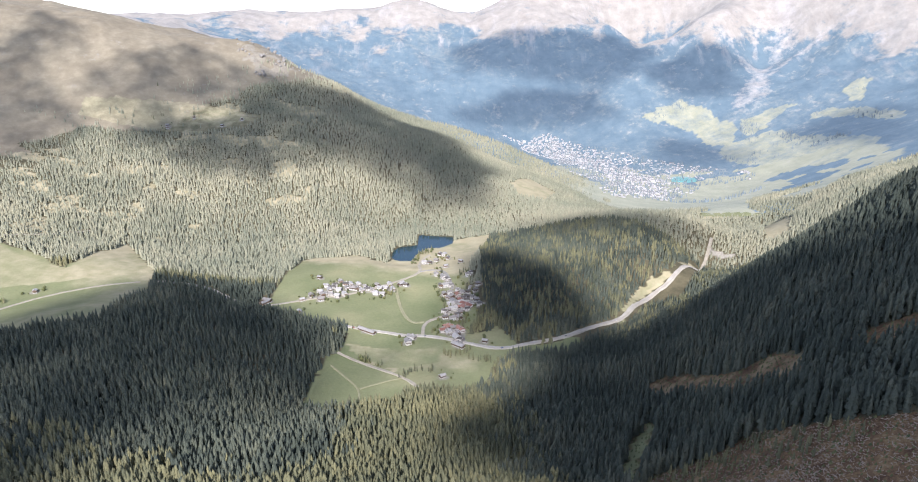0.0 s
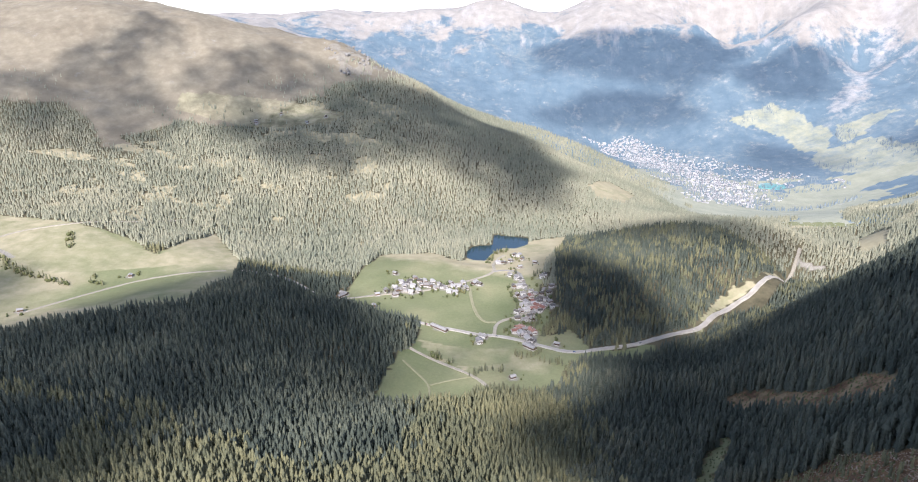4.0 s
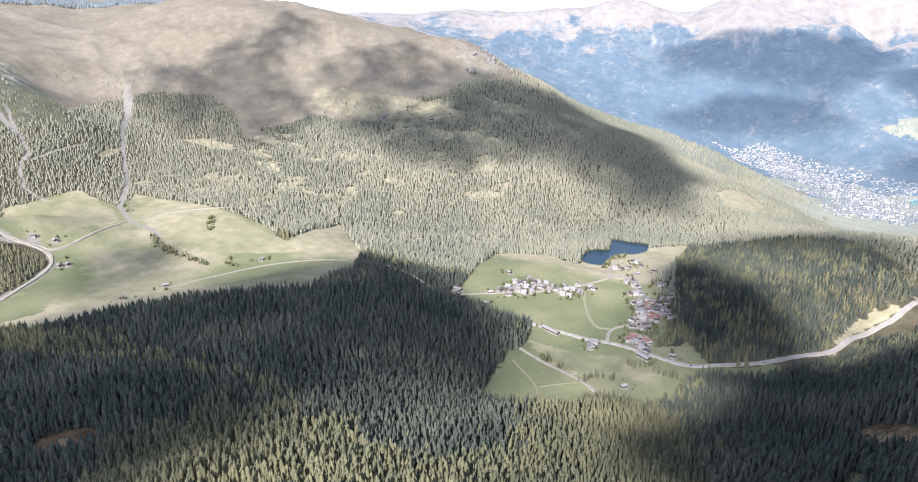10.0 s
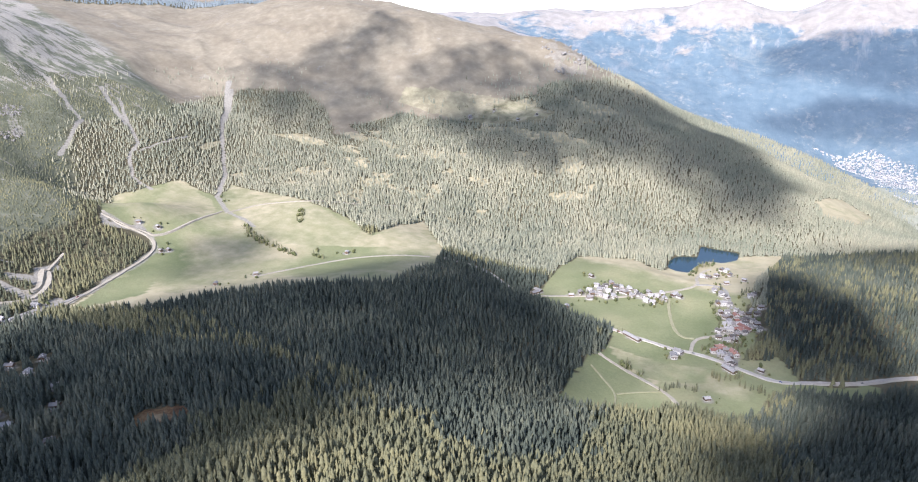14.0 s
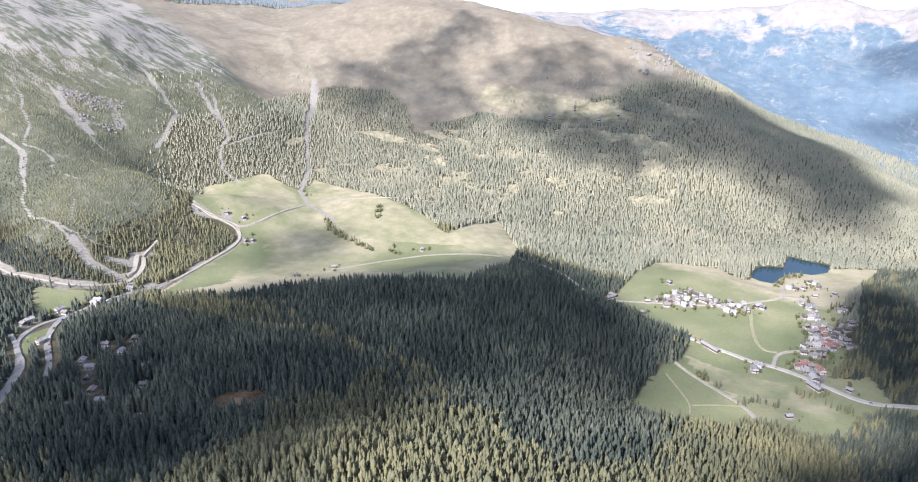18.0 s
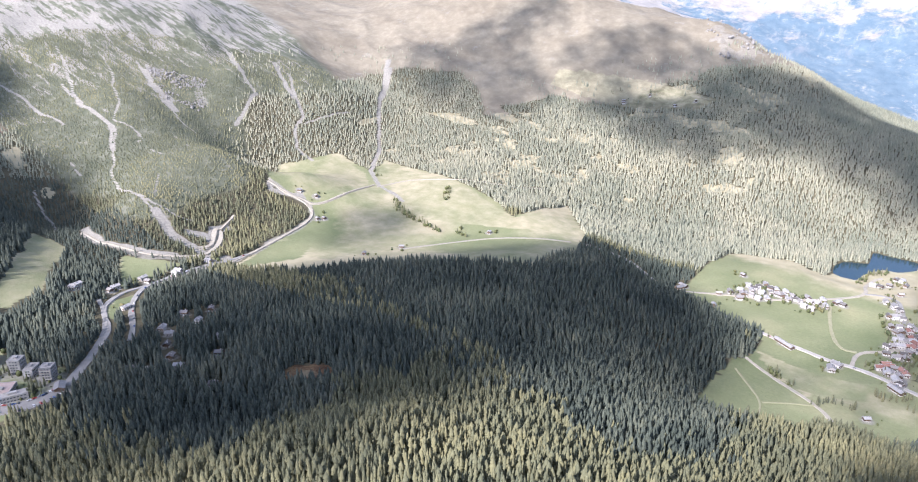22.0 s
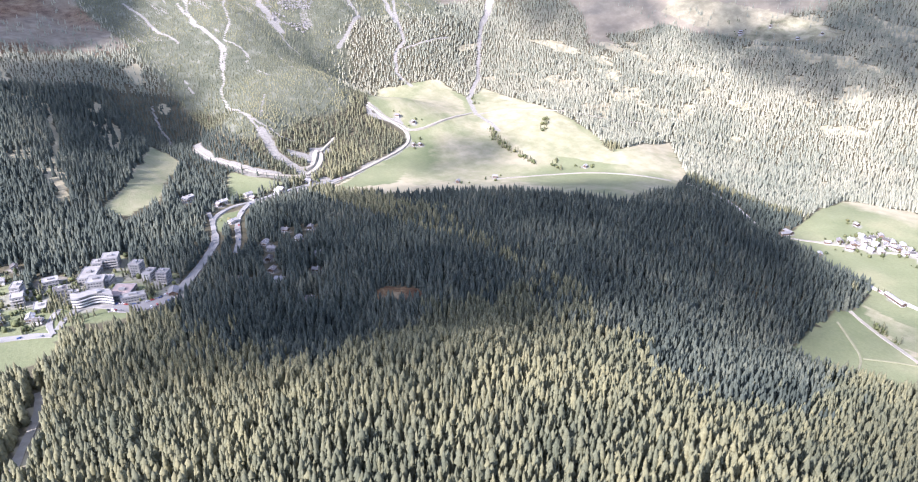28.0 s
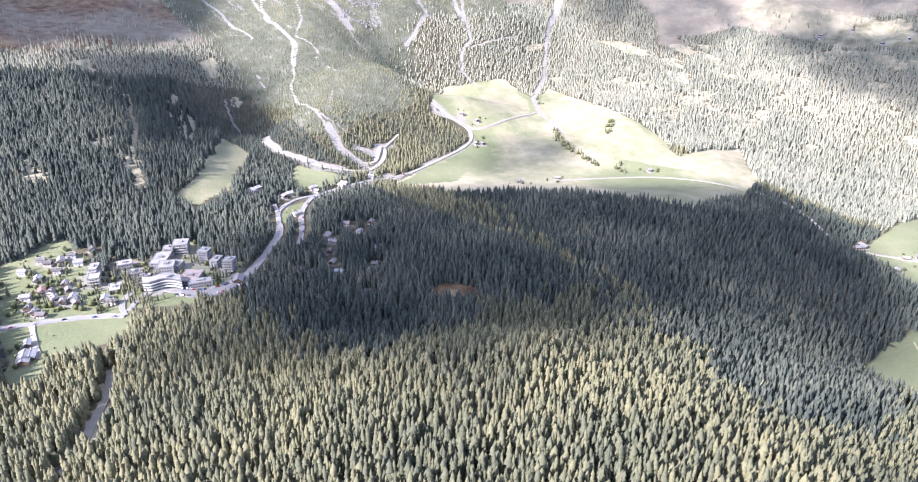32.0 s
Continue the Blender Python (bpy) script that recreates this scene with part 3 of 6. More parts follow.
# half width and course of the roads
ROADS = {
    'valley road': (3.3, [(-312, 1002), (-242, 970), (-178, 962), (-120, 948), (-80, 932), (-54, 932), (-22, 926), (6, 916), (60, 896), (104, 920), (154, 942), (214, 984), (266, 1028), (302, 1094), (342, 1152), (388, 1174), (478, 1296)]),
    'gorge lane': (2.4, [(470, 1284), (488, 1316), (504, 1340), (516, 1362), (524, 1376), (530, 1388)]),
    'forest track': (3.4, [(-585, 93), (-556, 86), (-532, 77), (-492, 58), (-460, 44), (-441, 33), (-415, 18)]),
    'valley road south': (3.3, [(-312, 1002), (-334, 1000), (-372, 1035), (-430, 1075), (-500, 1075)]),
    'village lane': (2.5, [(-54, 932), (-54, 982), (-24, 1010), (-2, 1030)]),
    'field path': (2.2, [(-54, 982), (-74, 978), (-92, 1026), (-106, 1096), (-108, 1118)]),
    'lake lane': (2.5, [(-104, 1154), (-68, 1194), (-78, 1240), (-70, 1284), (-58, 1304)]),
    'village street': (2.2, [(20, 1114), (14, 1088), (8, 1062), (-2, 1028)]),
    'upper street': (2.0, [(-72, 1196), (-52, 1206), (-26, 1196), (-16, 1154), (-10, 1110)]),
    'farm lane': (2.2, [(-308, 1022), (-264, 1048), (-222, 1066), (-164, 1096), (-104, 1154)]),
    'railway': (2.2, [(-168, 864), (-140, 848), (-112, 834), (-86, 822), (-66, 806), (-52, 786)]),
    'meadow path': (1.0, [(-122, 740), (-126, 778), (-148, 804), (-170, 826)]),
    'meadow path east': (0.9, [(-126, 778), (-102, 796), (-72, 814)]),
    'upper lane': (2.2, [(-1082, 854), (-1040, 850), (-1010, 878), (-990, 882), (-978, 934), (-994, 1060)]),
    'upper lane east': (2.2, [(-982, 1054), (-962, 1130), (-862, 1176), (-798, 1232), (-738, 1328)]),
    'meadow lane': (2.0, [(-732, 834), (-698, 904), (-654, 998), (-578, 1034), (-524, 1064)]),
    'edge lane': (3.0, [(-894, 616), (-916, 688), (-942, 786), (-962, 852), (-994, 878), (-1036, 860), (-1076, 848)]),
    'pass road': (3.3, [(-908, 660), (-900, 610), (-904, 574), (-898, 522), (-890, 474), (-872, 448), (-834, 416), (-774, 386), (-740, 362)]),
    'pass road fork': (2.9, [(-890, 474), (-888, 438), (-866, 400), (-834, 380), (-790, 366), (-752, 330), (-714, 294), (-690, 268)]),
    'pass lane': (2.2, [(-1120, 502), (-1062, 498), (-1046, 508), (-1008, 522), (-980, 536), (-952, 568), (-942, 604)]),
    'gravel bend': (3.6, [(-942, 604), (-952, 630), (-976, 660), (-998, 674), (-1002, 666), (-980, 648), (-960, 626), (-966, 608)]),
    'hill lane': (2.2, [(-998, 674), (-1010, 696), (-1024, 724)]),
    'hamlet street': (4.0, [(-690, 136), (-706, 116), (-720, 86), (-728, 56), (-734, 32)]),
    'farm track': (2.5, [(-726, 58), (-684, 52), (-650, 50)]),
    'clinic road': (2.8, [(-690, 136), (-720, 140), (-740, 158)]),
    'clinic yard road': (9, [(-708, 200), (-692, 212), (-684, 232), (-686, 256)]),
    'village yard road': (5, [(0, 912), (4, 934), (-6, 940)]),
    'clinic drive road': (3, [(-698, 142), (-718, 156), (-728, 172), (-726, 186), (-708, 200)]),
    'clinic road east': (2.6, [(-682, 230), (-692, 262), (-712, 284), (-748, 322), (-788, 358), (-840, 386), (-882, 400)]),
}
# front of the curved clinic wing
CURVED_FRONT = [(-733, 169), (-727, 174), (-727, 181), (-727, 189), (-722, 197), (-710, 203)]
# where the houses stand
PLOTS = {
    'village': [(-41, 1176), (-32, 1126), (-23, 1126), (-14, 1124), (-25, 1094), (-16, 1099), (-23, 1026), (-17, 1032), (-10, 1064), (-3, 1056), (23, 1068), (28, 1056), (32, 1111), (27, 1091), (-10, 994), (-9, 941), (-4, 926), (1, 921), (-22, 1000), (6, 1094), (16, 1158), (20, 1165)],
    'village south': [(-70, 923), (-74, 909), (20, 1044), (33, 1037), (12, 1063), (-2, 1104), (1, 996), (-3, 1010)],
    'village red roofs': [(-2, 1086), (2, 1070), (-2, 1040), (8, 1037), (15, 1044), (-19, 963), (-24, 947), (-15, 959), (0, 954), (4, 949)],
    'village lakeside': [(-66, 1252), (-56, 1248), (-44, 1258), (-38, 1297), (-29, 1291), (-22, 1265)],
    'farm row': [(-245, 1066), (-233, 1082), (-223, 1074), (-227, 1053), (-219, 1092), (-214, 1113), (-206, 1127), (-196, 1119), (-188, 1120), (-204, 1095), (-192, 1079), (-203, 1071), (-175, 1104), (-165, 1098), (-156, 1104), (-141, 1090), (-136, 1111), (-127, 1113), (-121, 1129), (-114, 1110), (-130, 1087)],
    'farm sheds': [(-102, 1135), (-93, 1131), (-311, 1041), (-313, 1029)],
    'long sheds': [(-138, 946), (13, 1044), (-1, 904)],
    'farm row east': [(-214, 1075), (-217, 1103), (-192, 1104), (-182, 1104), (-174, 1121), (-163, 1114), (-149, 1101), (-142, 1121), (-227, 1106), (-227, 1071)],
    'village core': [(4, 1058), (7, 1073), (14, 1075), (16, 1091), (13, 1029), (4, 1020), (-9, 1037), (-14, 1056), (-17, 1080), (-11, 1084), (-28, 1162), (-20, 1150), (-21, 949), (-15, 940), (-9, 957), (-2, 938)],
    'alp huts': [(-760, 1813), (-624, 1832), (-704, 1855), (-579, 1860)],
    'barns': [(-22, 816), (-245, 1142), (-25, 1217), (3, 1240), (38, 918), (-257, 1050), (-250, 998), (-1029, 883), (-1003, 902), (-945, 866), (-952, 855), (-737, 847), (-761, 780), (-758, 1806), (-667, 1013)],
    'pass houses': [(-906, 533), (-899, 480), (-914, 481), (-906, 436), (-899, 425), (-915, 591), (-834, 410), (-898, 523), (-935, 399), (-928, 391)],
    'forest houses': [(-739, 403), (-759, 446), (-722, 441), (-658, 430), (-622, 400), (-691, 379), (-661, 365), (-633, 357), (-569, 355), (-742, 474), (-717, 399)],
    'hamlet': [(-849, 95), (-839, 100), (-839, 113), (-826, 128), (-819, 104), (-812, 83), (-789, 104), (-775, 104), (-780, 88), (-766, 88), (-757, 104), (-744, 103), (-754, 93), (-782, 64), (-758, 62), (-746, 65), (-835, 73), (-737, 69), (-845, 126), (-848, 149), (-737, 130), (-726, 134)],
    'hamlet others': [(-793, 136), (-787, 81), (-685, 47), (-656, 39), (-659, 45), (-756, 145)],
    'clinic': [(-733, 186), (-728, 219), (-791, 208), (-766, 206), (-768, 217), (-806, 238), (-797, 169), (-772, 171), (-785, 134), (-767, 252), (-749, 258), (-723, 264), (-692, 260), (-709, 223), (-806, 223), (-764, 178)],
}
LAKE = [(-138, 1320), (-129, 1360), (-89, 1375), (-92, 1452), (-64, 1439), (-11, 1432), (-11, 1383), (-34, 1353), (-61, 1351), (-83, 1309), (-90, 1268), (-113, 1273), (-131, 1279)]
# outline of the far town
TOWN = [(200, 3530), (440, 3570), (640, 3310), (830, 3090), (1030, 2890), (1170, 2700), (1150, 2630), (940, 2610), (710, 2240), (480, 2170), (440, 2560), (430, 3210), (290, 3510)]
# single trees by hedge, stream and street
LONE_TREES = {
    'stream row': [(-79, 812), (-74, 817), (-68, 822), (-64, 828), (-56, 831), (-49, 833), (-41, 832), (-36, 833)],
    'roadside row': [(-19, 877), (-15, 877), (-11, 876), (-5, 877), (2, 879), (7, 885), (12, 890), (15, 895), (20, 866)],
    'gorge row': [(30, 867), (35, 867), (40, 864), (44, 859), (49, 854), (53, 853), (59, 859), (67, 856), (73, 862), (79, 870), (84, 876), (47, 844)],
    'railway trees': [(-133, 856), (-128, 856), (-123, 848), (-110, 840)],
    'lake trees': [(-85, 1286), (-80, 1304), (-74, 1314), (-68, 1321), (-62, 1329), (-56, 1336), (-86, 1256), (-81, 1274)],
    'farm trees': [(-239, 1072), (-235, 1064), (-151, 955), (-154, 956), (-164, 1098), (-130, 1089), (-108, 1099), (-223, 1058)],
    'village trees': [(-30, 1073), (-25, 1050), (-30, 1183), (-32, 1164), (5, 1168), (8, 1178), (12, 1181), (1, 988), (10, 978), (2, 948), (-40, 942), (-34, 1105), (9, 1098), (19, 1136), (25, 1093), (-14, 1047), (-18, 939), (6, 963)],
    'meadow hedge': [(-881, 998), (-865, 990), (-851, 986), (-837, 979), (-825, 977), (-815, 973), (-891, 1014), (-833, 1108), (-822, 1091), (-847, 1130), (-780, 965), (-761, 965), (-748, 963), (-713, 976), (-695, 976)],
    'hamlet trees': [(-837, 76), (-830, 80), (-814, 78), (-758, 79), (-815, 113), (-832, 136), (-787, 129), (-765, 127), (-740, 123), (-720, 128), (-720, 133), (-714, 119), (-801, 99), (-799, 90), (-804, 52), (-768, 56), (-766, 78), (-740, 105)],
    'alp trees': [(-822, 1930), (-679, 1923), (-803, 1825), (-785, 1841), (-707, 1862)],
    'stream hedge': [(-1063, 1135), (-1034, 1115), (-905, 1022), (-885, 1008), (-873, 1003), (-857, 997), (-842, 991), (-827, 984), (-801, 975), (-776, 967), (-720, 1000), (-837, 1118)],
    'clinic grove': [(-764, 158), (-754, 159), (-745, 160), (-754, 165), (-746, 167), (-765, 165), (-748, 155), (-734, 165), (-719, 156), (-714, 162), (-716, 167), (-705, 168), (-705, 174), (-706, 158), (-711, 152), (-716, 240), (-721, 247), (-707, 243), (-711, 250), (-739, 246), (-789, 158), (-778, 153), (-764, 242), (-774, 241), (-774, 189), (-796, 193), (-812, 228)],
    'clinic trees': [(-760, 160), (-752, 161), (-742, 161), (-746, 154), (-760, 172), (-769, 188), (-762, 187), (-794, 192), (-703, 234), (-704, 239), (-716, 241), (-706, 244), (-740, 211), (-737, 153), (-716, 152), (-700, 158), (-699, 168), (-687, 210), (-674, 211), (-673, 216)],
}
# height and outline of each cloud
CLOUDS = {
    'hill': (1000, [(-900, -685), (-870, -650), (-805, -535), (-745, -445), (-665, -335), (-600, -290), (-515, -315), (-435, -360), (-355, -435), (-285, -500), (-280, -660), (-330, -685), (-400, -705), (-440, -760), (-425, -815), (-460, -880), (-525, -935), (-540, -1015), (-615, -1085), (-680, -1030), (-800, -945), (-920, -810)]),
    'near hill': (1000, [(-885, -1000), (-685, -1075), (-400, -905), (-410, -860), (-425, -800), (-410, -745), (-515, -745), (-785, -850)]),
    'spur': (1000, [(-5, -565), (80, -480), (160, -450), (535, -195), (395, -315), (325, -380), (375, -380), (455, -470), (190, -870), (5, -900), (15, -785), (-135, -790), (-175, -765), (-185, -765), (-145, -710), (-95, -670), (-5, -610)]),
    'clear cut': (1000, [(-75, -740), (75, -670), (160, -570), (290, -485), (350, -600), (315, -760), (180, -920), (35, -885)]),
    'knoll': (1000, [(-100, -130), (-50, -60), (45, -190), (105, -315), (105, -450), (50, -490), (-35, -500), (-95, -425)]),
    'knoll top': (1000, [(35, 95), (175, 105), (300, 75), (415, 25), (390, -25), (240, -25), (110, -5)]),
    'mountain wood': (1000, [(-910, 570), (-865, 685), (-690, 705), (-670, 910), (-540, 1050), (-400, 1095), (-270, 945), (-110, 815), (-10, 475), (-65, 245), (-185, 230), (-245, 400), (-340, 525), (-445, 450), (-540, 520), (-550, 355), (-705, 415), (-810, 460)]),
    'grass west': (1000, [(-1545, 705), (-1420, 825), (-1325, 1100), (-1255, 1355), (-1160, 1285), (-1160, 915), (-1030, 615), (-1055, 430), (-1135, 355), (-1305, 355), (-1395, 440)]),
    'grass east': (1000, [(-1020, 1075), (-865, 1265), (-735, 1120), (-540, 1090), (-695, 875), (-835, 680), (-945, 660), (-1060, 870)]),
    # unseen cloud, added only to darken the western spur
    'dark spur': (1000, [(-1485, -685), (-1465, -600), (-1370, -640), (-1295, -735), (-1245, -790), (-1215, -835), (-1070, -935), (-1055, -990)]),
    'west spur': (1000, [(-1570, -790), (-1550, -660), (-1445, -635), (-1345, -690), (-1265, -760), (-1200, -855), (-1160, -930), (-1270, -910), (-1425, -855)]),
    'meadow': (1000, [(-1045, -425), (-965, -315), (-900, -365), (-865, -475), (-915, -525), (-1000, -505)]),
    'far crest': (1600, [(-220, 2235), (195, 2475), (465, 2430), (750, 2325), (960, 2040), (795, 1775), (585, 1660), (220, 1835), (-90, 1925)]),
    'far wood': (1600, [(-180, 1305), (140, 1635), (545, 1635), (610, 1230), (355, 1225), (-120, 1225)]),
    'far flank': (1600, [(825, 1775), (1155, 2015), (1325, 1835), (1230, 1365), (925, 1410)]),
    'far east': (1600, [(1270, 740), (1505, 845), (1635, 760), (1365, 220), (1265, 480)]),
    'town': (1600, [(785, 925), (1075, 540), (965, 395), (695, 600)]),
    'west heath': (1000, [(-2300, -620), (-2190, -55), (-1770, -315), (-1595, -515), (-1555, -680), (-1605, -775), (-1560, -865), (-1530, -1005)]),
    'village': (1000, [(-260, -535), (-195, -495), (-120, -365), (-65, -220), (-20, -245), (-15, -510), (-155, -595), (-240, -600)]),
}


# ---- what grows where ----
def inside(outline, x, y):
    """Whether points lie in an outline."""
    hit = np.zeros(np.shape(x), bool)
    for (ax, ay), (bx, by) in zip(outline, outline[1:] + outline[:1]):
        if ay != by:
            hit ^= ((ay > y) != (by > y)) & (x < (bx - ax) * (y - ay) / (by - ay) + ax)
    return hit


def off_line(course, x, y):
    """Distance from a course."""
    best = np.full(np.shape(x), 1e9)
    for (ax, ay), (bx, by) in zip(course, course[1:]):
        dx, dy = bx - ax, by - ay
        t = np.clip(((x - ax) * dx + (y - ay) * dy) / max(dx * dx + dy * dy, 1e-6), 0, 1)
        best = np.minimum(best, np.hypot(x - ax - t * dx, y - ay - t * dy))
    return best


def wobble(x, y, amount=9):
    """Outlines are uneven."""
    return x + amount * fractal(x, y, 40, 3, 21), y + amount * fractal(x, y, 40, 3, 22)


OPEN_ROADS = ("pass road", "pass road fork", "edge lane")
ALL_PLOTS = np.array([q for v in PLOTS.values() for q in v], float)
LAKE_LEVEL = float(np.median(base_height(*np.array(LAKE, float).T))) - 1.5


def ground_height(x, y):
    z = height(x, y)
    near_lake = smooth(60, 8, np.where(inside(LAKE, x, y), 0, off_line(LAKE + LAKE[:1], x, y)))
    z = z * (1 - near_lake) + (LAKE_LEVEL + 0.9) * near_lake
    depth = np.where(inside(LAKE, x, y), smooth(0, 14, off_line(LAKE + LAKE[:1], x, y)), 0)
    crag = np.where(inside(CRAG, x, y), smooth(0, 45, off_line(CRAG + CRAG[:1], x, y)), 0)
    return z - 5 * depth + crag * (14 * (0.5 - np.abs(fractal(x, y, 42, 3, 141))) + 5)


def cover(x, y, z):
    """Shares of meadow, dry grass, scree, heath, scrub, alpine grass and forest."""
    wx, wy = wobble(x, y)
    n = fractal(x, y, 150, 4, 31)
    dist = np.hypot(x, y)
    meadow = np.zeros(np.shape(x))
    for outline in MEADOWS.values():
        meadow = np.maximum(meadow, inside(outline, wx, wy))
    meadow = np.where(inside(MEADOWS['road bank'], wx, wy), 0.86 * (fractal(x, y, 26, 3, 55) > -0.2), meadow)
    meadow = np.where(inside(MEADOWS['plateau'], wx, wy), 0.5, meadow)
    for title, share in (('heath', 0.36), ('forest ride', 0.9), ('heath ledge', 0.3), ('orange glade', 0.42), ('grassy gap', 0.8)):
        meadow = np.where(inside(HEATHS[title], wx, wy), share, meadow)
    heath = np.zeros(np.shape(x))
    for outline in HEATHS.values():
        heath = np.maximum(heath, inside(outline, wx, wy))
    scree = np.zeros(np.shape(x))
    for half, course in GULLIES.values():
        d = off_line(course, *wobble(x, y, 6))
        far_away = np.hypot(*course[0]) > 3000
        scree = np.maximum(scree, 0.5 * smooth(half * 2.2, 0, d) if far_away else smooth(half * 1.3, half * 0.5, d))
    openings = (y > 1250) & (x < -350) & (dist < 2400) & (fractal(x, y * 1.5, 70, 3, 101) > 0.36 - 0.002 * np.clip(z - 60, 0, 120))
    meadow = np.maximum(meadow, openings * 0.66 * (z < 150 + 95 * smooth(-950, -480, x)))
    verge = np.zeros(np.shape(x))
    for title in ("edge lane", "village yard road"):
        half, course = ROADS[title]
        verge = np.maximum(verge, 0.6 * smooth(half + 7, half + 1, off_line(course, wx, wy)))
    for title in ('pass lane', 'gravel bend'):
        half, course = ROADS[title]
        verge = np.maximum(verge, 0.55 * smooth(10, 6, off_line(course, wx + 7 * x / np.maximum(dist, 1), wy + 7 * y / np.maximum(dist, 1))))
    brown = (y > 1080) & (dist < 3000)
    treeline = 152 + 95 * smooth(-950, -480, x) + 75 * smooth(-1030, -1180, x) + 45 * n
    bare = np.where(brown, smooth(-12, 12, z - treeline), 0)
    totalp = smooth(-960, -1060, x - 0.1 * (y - 600)) * smooth(-15, 25, y - 448 - 0.464 * np.clip(-994 - x, 0, 240)) * smooth(1380, 1250, y + 0.3 * (x + 1200))
    scrub = totalp * smooth(95, 120, z + 12 * n) * np.clip(smooth(0.80, 0.70, -y / np.minimum(x, -1)) + smooth(200, 240, z + 25 * n), 0, 1)
    streak = fractal((x * 0.9 - y * 0.4) * 0.3, (x * 0.4 + y * 0.9) * 1.5, 60, 4, 41)
    rocky = np.where(inside(CRAG, wx, wy) & (fractal(x, y, 30, 3, 142) > 0.05), 0.52, 0) + np.where(inside(SCAR, wx, wy) & (fractal((x * 0.9 - y * 0.4) * 0.35, (x * 0.4 + y * 0.9) * 1.4, 24, 3, 43) > 0.1), 0.56, 0) + np.where((totalp > 0.5) & ~inside(SCAR, wx, wy) & (streak > 0.9 - 0.0016 * (z - 120)), 0.85, 0)
    yards = np.full(np.shape(x), 1e9)
    for px, py in ALL_PLOTS:
        yards = np.minimum(yards, np.hypot(x - px, y - py))
    verge = np.maximum(verge, 0.66 * smooth(13, 6, yards))
    paved = np.full(np.shape(x), 1e9)
    for px, py in PLOTS['clinic']:
        paved = np.minimum(paved, np.hypot(x - px, y - py))
    verge = np.maximum(verge, 0.58 * smooth(25, 15, paved + 5 * n))
    scree = np.maximum(np.maximum(scree, verge), rocky)
    spur = (x < -1250) & (y < 650)
    gaps = (x < -880) & (y < 560 + 0.1 * x + 130) & (z > 98) & (z < 205) & (totalp < 0.4) & (fractal(np.arctan2(-x, y) * 1250, dist * 0.22 - 0.3 * x, 46, 3, 103) > 0.36 - 0.0012 * np.clip(z - 110, 0, 120))
    meadow = np.maximum(meadow, 0.75 * gaps)
    bare = np.maximum(bare, np.where(spur & (totalp < 0.5), smooth(205, 235, z + 30 * n), 0))
    moor = np.where(spur & (totalp < 0.5), bare, 0)
    far = (dist > 2250) | ((dist > 1900) & (x > 330))
    farmeadow = np.where(far & (y > 1800), smooth(150, 450, x + 120 * n) * smooth(70, 10, z + 60 * n) * (fractal(x, y, 110, 3, 51) > -0.15), 0)
    farmeadow = np.where(dist > 3000, 0, farmeadow)
    for outline in PASTURES.values():
        farmeadow = np.maximum(farmeadow, 0.64 * (inside(outline, *wobble(x, y, 30)) & (fractal(x, y, 90, 3, 52) > -0.62)))
    meadow = np.maximum(meadow, farmeadow)
    for outline in WOODS.values():
        bare = np.where(inside(outline, wx, wy), 0, bare)
    bare = np.maximum(bare, np.where(dist > 3200, smooth(270, 440, z + 170 * n), 0))
    scree = np.maximum(scree, np.where((dist > 3200) & (z > 330), 0.9 * (fractal(x * 2.2 + y, y * 0.5, 160, 4, 61) > 0.75), 0))
    dry = np.where(x > -450, 0.8 * smooth(1120, 1220, y + 0.25 * x), np.where(y < 300, 0.25, 0.5) + 0.7 * fractal(x, y, 160, 3, 71))
    dry = np.clip(np.maximum(dry, 0.42 * smooth(45, 15, off_line([(-90, 870), (10, 850)], x, y))) + 0.35 * fractal(x, y, 90, 3, 72) + openings + gaps, 0, 1)
    dry = np.where(dist > 1950, np.where(x > 100, 0.1, dry), dry)
    for title in ('heath', 'forest ride', 'heath ledge', 'orange glade'):
        dry = np.where(inside(HEATHS[title], wx, wy), 0.95, dry)
    for value, outline in FIELDS.values():
        dry = np.where(inside(outline, x, y), np.clip(value + 0.2 * n, 0, 1), dry)
    stragglers = bare * 0.07 * (z < treeline + 75) * (n > -0.15) * (dist < 2600)
    grounds = inside(GROUNDS, wx, wy)
    meadow = np.maximum(meadow, 0.8 * grounds)
    meadow_only = inside(MEADOWS['plateau'], wx, wy) | inside(CRAG, wx, wy)
    forest = (1 - np.maximum(meadow, 0.985 * meadow_only)) * (1 - heath) * (1 - np.clip(scree * 1.5, 0, 1)) * (1 - bare) * (1 - scrub) + stragglers
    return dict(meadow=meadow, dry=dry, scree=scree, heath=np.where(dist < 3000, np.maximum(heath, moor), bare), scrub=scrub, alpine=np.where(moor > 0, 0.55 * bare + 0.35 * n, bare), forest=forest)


def axis(start, stop, core, fine, coarse):
    lo, hi = core
    return np.unique(np.round(np.concatenate([np.arange(start, lo, coarse), np.arange(lo, hi, fine), np.arange(hi, stop + 1, coarse)]), 2))


def beyond(x, y):
    """The far valley and the range behind it."""
    d = np.hypot(x, y)
    return (d >= 3350) | ((d > 2250) & (x > -150)) | ((d > 1965) & (x > 150))


